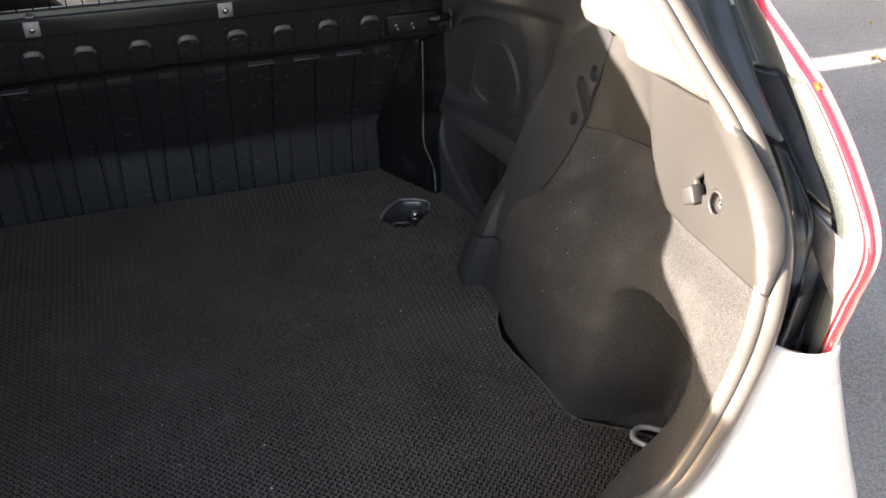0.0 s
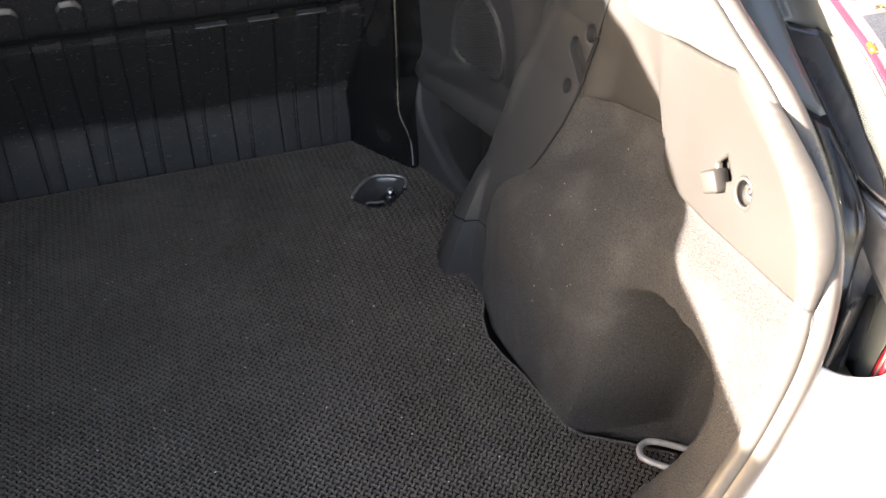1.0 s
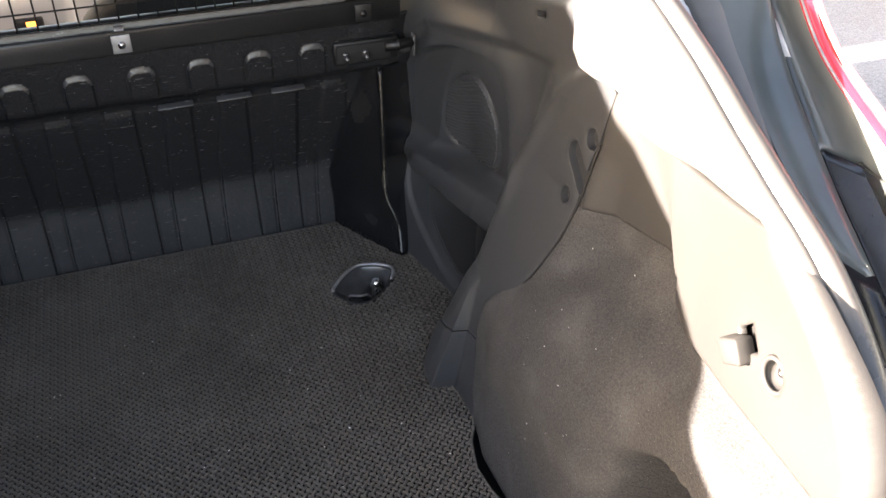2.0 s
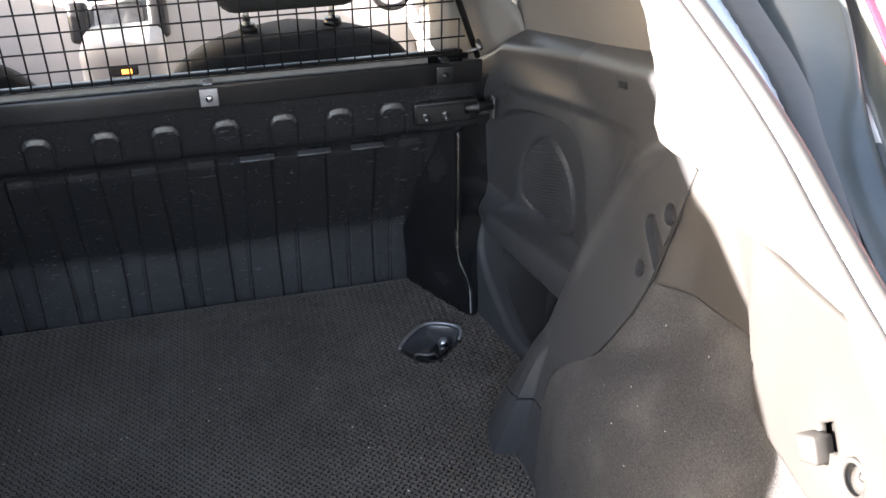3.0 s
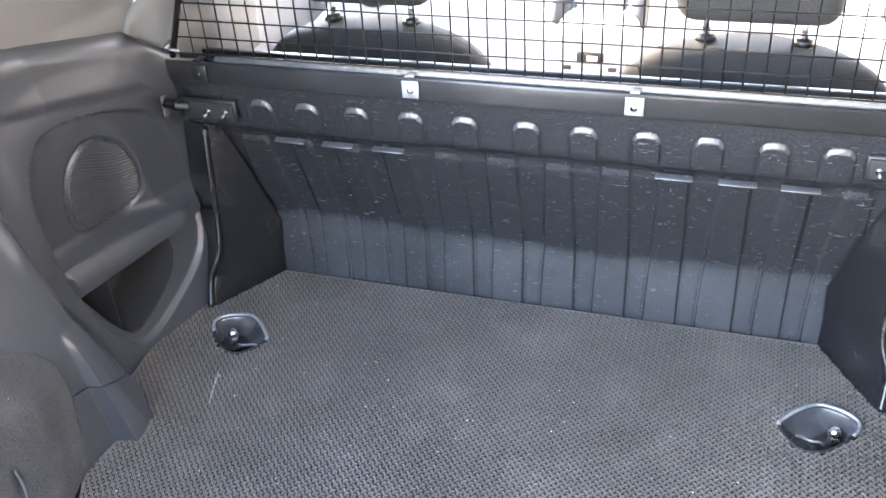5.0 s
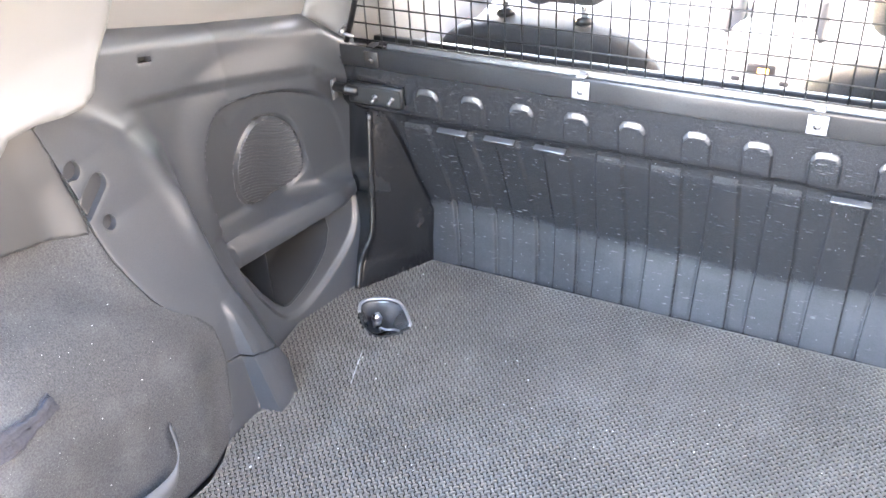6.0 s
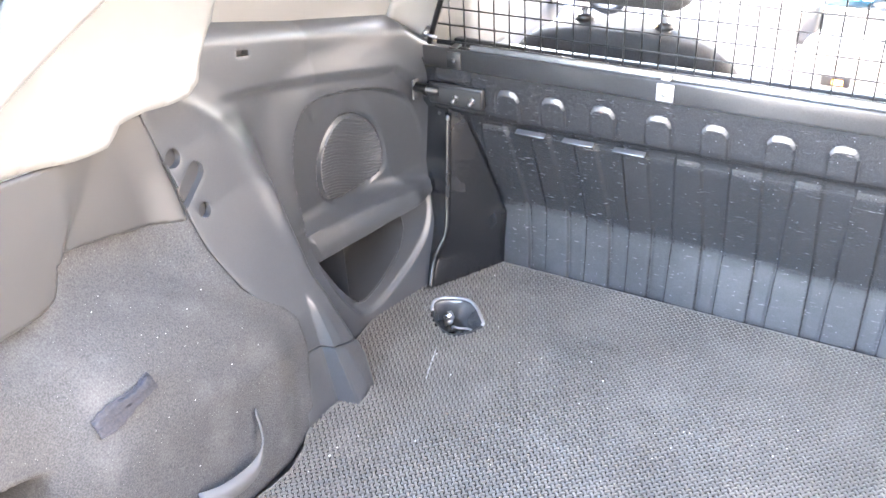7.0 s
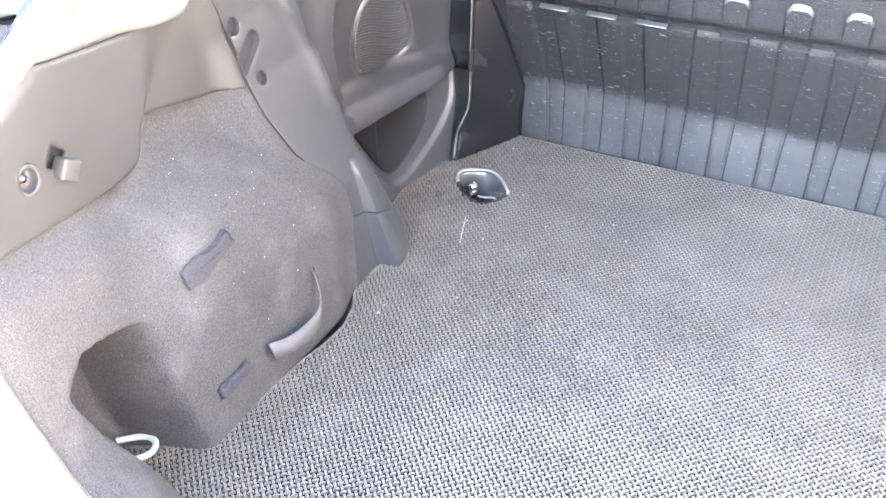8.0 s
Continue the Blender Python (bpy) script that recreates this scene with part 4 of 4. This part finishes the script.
# ---- car shell that closes the place: roof, floor, front ----
def arc_roof():
    rows = []
    for y, z in ((.84, .80), (.88, .835), (1.0, .85), (1.25, .87), (1.7, .86), (2.0, .83)):
        rows.append([(x, y - .03 * (1 - (x / .6) ** 2) * (y < .9), z + .02 * (1 - (x / .6) ** 2)) for x in np.linspace(-.60, .60, 13)])
    return thick(loft(rows), .03)


tagged(part("ceiling", arc_roof(), HEADLINER), "cream cloth headliner under the car roof", "headliner", kind="structure")


def steel_body():
    t = thing("car_body", (0, .6, -.4), "white painted hatchback body shell round the load bay", "car body", kind="structure")
    for s in (1, -1):
        # outer side skin from the sill to the roof
        rows = []
        for z, x in ((-.45, .75), (-.2, .775), (.1, .765), (.3, .735), (.42, .735), (.55, .72), (.70, .68), (.85, .60)):
            y0 = float(opening_y(z)) + (.10 if z > .2 else .02) + .02
            rows.append([(s * x, y, z) for y in np.linspace(y0, 1.35, 14)])
        part("side_skin", thick(loft(rows), .01 * s), PAINT, t)
    part("floor_pan", box((1.5, 1.7, .04), (0, 1.85, -.40), None, .01), BLACK, t)
    strips = [((1.56, .845, .03), (0, .5425, -.027)), ((1.56, .205, .03), (0, 1.1775, -.027)), ((.28, .11, .03), (.64, 1.02, -.027)), ((.28, .11, .03), (-.64, 1.02, -.027)), ((.74, .11, .03), (0, 1.02, -.027))]
    part("bay_floor", joined(*[box(a, b) for a, b in strips]), BLACK, t)
    part("front_wall", box((1.5, .06, .7), (0, 2.66, .05), None, .01), BLACK, t)
    part("bonnet", box((1.5, .95, .74), (0, 3.17, -.05), None, .09, 4), PAINT, t)
    return t


body = steel_body()


# ---- tailgate opening: seal, flange, lamp ----



def weather_strip():
    t = thing("weather_strip", (0, .13, .13), "pale grey rubber weather strip round the tailgate opening", "door seal")
    half = curve_points(MID, 120)
    full = np.vstack([half * np.array([1, 1, 1]), (half * np.array([-1, 1, 1]))[::-1][1:-1]])
    part("bulb", tube(full, .0115, 12, True), SEAL, t)
    inner = full + np.stack([-np.sign(full[:, 0]) * .013, 0 * full[:, 0] + .007, 0 * full[:, 0]], 1)
    part("inner_lip", tube(inner, .0095, 10, True), SEAL, t)
    return t


weather_strip()


def flange(side):
    """Painted gutter from the seal outwards, with the folded black water channel beside the lamp."""
    half = curve_points(MID, 120)
    t = thing("tailgate_flange", (side * .6, .2, .3), "white painted tailgate gutter with a black water channel", "body flange", "flanges", "structure")
    seg = half[30:104]
    off = lambda dx, dy, dz: [(side * (p[0] + dx), p[1] + dy, p[2] + dz) for p in seg]
    rows = [off(.004, .0, -.004), off(.009, .002, -.005), off(.014, .005, -.006), off(.018, .008, -.007)]
    part("painted_flange", thick(loft(rows), .003 * side), PAINT, t)
    strip = np.array([p for p in seg if .335 < p[2] < .755])[::-1] + np.array([.018, .008, -.007])
    edge = curve_points([tuple(p) for p in strip], 47)
    fold = curve_points([(.706, .70, .735), (.705, .58, .665), (.698, .499, .580), (.676, .385, .520), (.652, .285, .485), (.634, .200, .447), (.628, .185, .400), (.605, .165, .345)], 47)
    f = lambda a: [(side * p[0], p[1], p[2]) for p in a]
    mid = (edge + fold) / 2 + np.array([.0, .022, -.012])
    rows = [edge, edge * .6 + mid * .4, mid, fold + np.array([-.004, .004, -.004]), fold]
    part("gutter_skin", thick(loft([f(r[:27]) for r in rows[:3]]), .003 * side), PAINT, t)
    part("lamp_cover", thick(loft([f(r[:27]) for r in rows[2:]]), .003 * side), LAMP_SIDE, t, "grey-green lamp cover")
    part("water_channel", thick(loft([f(r[26:]) for r in rows]), .003 * side), GUTTER, t, "glossy black water channel")
    return t


def tail_lamp(side):
    t = thing("tail_lamp", (side * .66, .25, .4), "tall red rear lamp cluster with amber section on the body corner", "tail lamp", "tail lamps")
    outer = curve_points([(.722, .650, .722), (.712, .530, .650), (.698, .443, .596), (.674, .334, .572), (.655, .250, .552), (.634, .160, .512), (.622, .106, .466), (.622, .112, .395), (.624, .120, .345), (.624, .122, .303)], 67)
    fold = curve_points([(.706, .70, .735), (.705, .58, .665), (.698, .499, .580), (.676, .385, .520), (.652, .285, .485), (.634, .200, .447), (.628, .185, .400), (.615, .15, .310)], 67)
    f = lambda a: [(side * p[0], p[1], p[2]) for p in a]
    deep = fold * .75 + outer * .25 + np.array([.012, .035, -.012])
    rows = [fold + np.array([.001, .002, -.002]), deep, outer * .45 + deep * .55 + np.array([.004, .006, 0]), outer + np.array([-.004, .004, -.002])]
    part("clear_side", thick(loft([f(r[:28]) for r in rows]), .003 * side), LAMP_SIDE, t, "grey-green clear lamp side")
    part("dark_side", thick(loft([f(r[27:45]) for r in rows[:3]]), .003 * side), GUTTER, t, "black middle stretch of the lamp side")
    part("pale_side", thick(loft([f(r[27:]) for r in rows[2:]]), .003 * side), LAMP_SIDE, t, "grey lamp rim")
    part("lower_side", thick(loft([f(r[44:]) for r in rows[:3]]), .003 * side), SATIN, t)
    part("red_lens", thick(loft([f(outer + np.array([-.005, .003, -.003])), f(outer + np.array([-.002, -.003, .001])), f(outer + np.array([.005, -.001, .002])), f(outer + np.array([.030, .05, 0])), f(outer + np.array([.060, .14, 0]))]), .003 * side), RED, t, "glossy red lens")
    part("lens_rim", tube(f(outer + np.array([.0065, -.001, .004])), .0030, 8), PINK, t, "pale pink translucent lens rim")
    part("lens_seam", tube(f(outer + np.array([-.0045, .000, -.002])), .0012, 6), SATIN, t)
    part("amber_section", tube(f(outer[27:29] + np.array([.000, -.002, .002])), .0035, 8), ORANGE, t, "amber lens")
    part("mounting_shelf", thick(loft([f(outer[45:53] + np.array([-.002, .008, -.003])), f(outer[45:53] * .5 + fold[45:53] * .5 + np.array([.004, .012, -.008])), f(fold[45:53] + np.array([.002, .004, -.004]))]), .003 * side), SATIN, t)
    return t


def rear_corner(side):
    """The painted corner below the lamp, from the seal round to the side."""
    t = thing("bumper_corner", (side * .66, .12, -.1), "glossy white rear bumper corner below the lamp", "bumper", "bumper corners", "structure")
    rows = []
    for z, x0, fall in ((.335, .570, .0), (.300, .562, .0), (.24, .546, .006), (.17, .526, .014), (.10, .480, .024), (.02, .46, .03), (-.15, .46, .034), (-.40, .46, .02), (-.52, .46, .0)):
        out = np.interp(z, [-.5, -.1, 0, .09, .17, .27, .335], [.745, .75, .735, .715, .692, .663, .645])
        xs = [x0, x0 + (out - x0) * .12, x0 + (out - x0) * .35, x0 + (out - x0) * .65, out - .006, out + .016, out + .035, out + .05]
        ys = [.140, .124 - fall, .112 - fall * 1.6, .108 - fall * 1.8, .120 - fall * 1.6, .165 - fall, .25, .45]
        rows.append(curve_points([(side * a, b, z) for a, b in zip(xs, ys)], 32))
    cols = [curve_points([r[k] for r in rows], 34) for k in range(32)]
    part("bumper_skin", thick(loft([[tuple(c[j]) for c in cols] for j in range(34)]), .004 * side), PAINT, t)
    part("lamp_plate", box((.05, .006, .085), (side * .600, .150, .345), Euler((0, radians(side * 14), radians(side * 28))).to_matrix(), .002), GUTTER, t, "black plate under the lamp")
    return t


for s in (1, -1):
    flange(s)
    tail_lamp(s)
    rear_corner(s)


def open_tailgate():
    t = thing("tailgate", (0, .8, .88), "raised tailgate with dark grey inner trim over the load opening", "tailgate", kind="structure")
    line = curve_points([(.82, .90), (.72, 1.00), (.40, 1.24), (.0, 1.46), (-.32, 1.55), (-.40, 1.49)], 21)
    row = lambda k, a, b, n: [(x, line[k][0] + .05 * (x / .55) ** 2, line[k][1]) for x in np.linspace(a, b, n)]
    part("top_frame", thick(loft([row(k, -.56, .56, 13) for k in range(0, 4)]), .03), GREY_DARK, t)
    for s in (1, -1):
        part("side_frame", thick(loft([row(k, s * .44, s * .56, 4) for k in range(3, 13)]), .03 * s), GREY_DARK, t)
    part("rear_glass", thick(loft([row(k, -.46, .46, 11) for k in range(3, 14)]), .005), TINT, t, "clear green-tinted rear glass")
    part("lower_panel", thick(loft([row(k, -.56, .56, 13) for k in range(12, 21)]), .04), GREY_DARK, t)
    return t


open_tailgate()
# unseen walls, added to keep sky light off from behind and the right
tagged(part("wall_rear", box((9.4, .25, 6.6), (5.9, -5.2, 2.68), None, .01), WALL_DARK), "added dark wall, out of view, that blocks the sky behind the car", "wall", kind="structure")
tagged(part("wall_east", box((.25, 26, 6.8), (6.0, 3.0, 2.78), None, .01), WALL_DARK), "added dark wall, out of view, that blocks the sky to the right", "wall", kind="structure")


def sill_trim():
    t = thing("sill_trim", (0, .15, .05), "dark grey plastic load sill cover", "sill trim")
    prof = [(.10, .118), (.115, .126), (.135, .122), (.155, .09), (.165, .03), (.172, -.012)]
    rows = [[(x, a, b) for a, b in curve_points(prof, 14)] for x in np.linspace(-.46, .46, 20)]
    part("sill_cover", thick(loft(rows), .003), GREY, t)
    return t


sill_trim()

# ---- hook tape and strap on the left carpet ----
left_face = carpet_face(.345)


def on_carpet(y, z, lift=0.0):
    return (-(float(left_face(np.array(y), np.array(z))) - lift), y, z)


def tape(a, b, width, name_label):
    t = thing("hook_tape", on_carpet((a[0] + b[0]) / 2, (a[1] + b[1]) / 2), name_label, "hook tape", "hook tapes")
    d = np.array(b) - np.array(a)
    nrm = np.array([-d[1], d[0]]) / np.linalg.norm(d)
    rows = []
    rng = random.Random(7)
    for u in np.linspace(0, 1, 16):
        w = width * (.5 + .12 * math.sin(u * 6) + rng.uniform(-.04, .04))
        rows.append([on_carpet(*(np.array(a) + d * u + nrm * w * v), .003 + .0022 * math.sin(v * 26) + .0012 * math.sin(u * 40)) for v in np.linspace(-1, 1, 15)])
    part("tape_strip", thick(loft(rows), .002), VELCRO, t)


tape((.378, .243), (.462, .250), .024, "frayed blue-black hook tape stuck on the carpet")
tape((.372, .070), (.425, .078), .018, "short dark hook tape stuck low on the carpet")


def hanging_strap():
    t = thing("elastic_strap", on_carpet(.5, .08), "thin grey elastic strap loose on the side carpet", "strap")
    path = [(.462, .070, .012), (.49, .064, .022), (.525, .060, .026), (.555, .063, .024), (.575, .076, .015), (.584, .094, .008), (.585, .112, .004)]
    width = [(.0, .012), (.0, .011), (.004, .010), (.006, .008), (.006, .005), (.005, .002), (.004, .001)]
    rows = []
    for (y, z, l), (wy, wz) in zip(curve_points(path, 26), curve_points(width, 26)):
        a, b = on_carpet(y - wy, z - wz, l + .006), on_carpet(y + wy, z + wz, l)
        rows.append([a, b])
    part("band", thick(loft(rows), .0014), STRAP, t)


hanging_strap()


# ---- small dirt: lint on the mat, a scuff, dry leaves on the asphalt ----
def lint(count, seed, spread, lift):
    """Small uneven crumbs lying on a flat place: (verts, faces)."""
    rng = random.Random(seed)
    v, f = [], []
    while len(v) < count * 6:
        x, y = rng.uniform(-.46, .46), rng.uniform(.22, 1.18)
        if rng.random() > spread(x, y):
            continue
        r = rng.uniform(.0005, .0012) * (1.5 if rng.random() < .08 else 1)
        a, k = rng.uniform(0, 3), len(v)
        l = rng.uniform(1.0, 2.2)
        c, s = math.cos(a), math.sin(a)
        for p, q, h in ((-l, 0, 0), (0, -1, 0), (l, 0, 0), (0, 1, 0), (.1, .2, 1.2), (-.2, 0, -.3)):
            v.append((x + r * (c * p - s * q), y + r * (s * p + c * q), lift + r * h))
        f += [(k + m, k + (m + 1) % 4, k + 4) for m in range(4)]
    return v, f


LINT = material("pale_lint", (0.55, 0.54, 0.52), 0.9, vary=0.2, scale=80, bump=0.0)
SCUFF = material("pale_scuff", (0.28, 0.28, 0.28), 0.7, vary=0.5, scale=160, bump=0.0)
mat_ob = bpy.data.objects["cargo_mat"]
tagged(part("lint", lint(90, 3, lambda x, y: .35 + .65 * (.5 < y < .95), .0016), LINT, mat_ob), kind="stuff")


def scuff(points, width, seed):
    rng = random.Random(seed)
    p = curve_points(points, 30)
    rows = []
    for k, (x, y) in enumerate(p):
        u = k / 29
        w = width * (.35 + .65 * math.sin(math.pi * min(1, .08 + u))) * rng.uniform(.6, 1.1)
        t = np.gradient(p, axis=0)[k]
        t /= np.linalg.norm(t)
        rows.append([(x - t[1] * w * e, y + t[0] * w * e, .0017 + .0006 * (1 - abs(e))) for e in (-1, 0, 1)])
    return loft(rows)


part("scuff_mark", scuff([(-.403, .851), (-.412, .876), (-.421, .905), (-.428, .926)], .0011, 2), SCUFF, mat_ob, "pale scrape on the rubber")


def dry_leaf(x, y, size, turn):
    t = thing("leaf", (x, y, -.61), "curled dry brown leaf lying on the asphalt", "leaf", "fallen leaves")
    rows = []
    for u in np.linspace(-1, 1, 11):
        w = size * .42 * max(0.03, 1 - u * u) ** .7
        rows.append([(x + math.cos(turn) * u * size - math.sin(turn) * w * e, y + math.sin(turn) * u * size + math.cos(turn) * w * e, -.606 + .35 * size * abs(e) ** 1.5 + .12 * size * u * u) for e in (-1, -.5, 0, .5, 1)])
    part("blade", thick(loft(rows), .001), LEAF, t)


dry_leaf(3.05, 2.50, .032, .4)
dry_leaf(3.07, 2.485, .022, 1.5)
dry_leaf(3.34, 2.86, .02, 1.0)


# flecks of dust and fibre caught on the two carpets
def carpet_flecks(side, face, seed, count):
    rng = random.Random(seed)
    v, f = [], []
    for k in range(count):
        y, z = rng.gauss(.50, .07), rng.gauss(.24, .07)
        if not (.43 < y < .64 and .03 < z < .33):
            continue
        x = float(face(np.array([y]), np.array([z]))[0]) - .0012
        r, a, n = rng.uniform(.0003, .0009), rng.uniform(0, 3), len(v)
        c, s = r * math.cos(a), r * math.sin(a)
        v += [(side * x, y + 1.8 * c, z + 1.8 * s), (side * x, y - s, z + c), (side * x, y - 1.8 * c, z - 1.8 * s), (side * x, y + s, z - c), (side * (x - r), y, z), (side * (x + r), y, z)]
        f += [(n + m, n + (m + 1) % 4, n + 4) for m in range(4)] + [(n + (m + 1) % 4, n + m, n + 5) for m in range(4)]
    return v, f


for carpet in [o for o in bpy.data.objects if o.name.startswith("wheel_arch_carpet")]:
    side_of = 1 if carpet.location.x > 0 else -1
    tagged(part("fibre_flecks", carpet_flecks(side_of, carpet_face(.413 if side_of > 0 else .345), 5 + side_of, 26), SCUFF, carpet), kind="stuff")
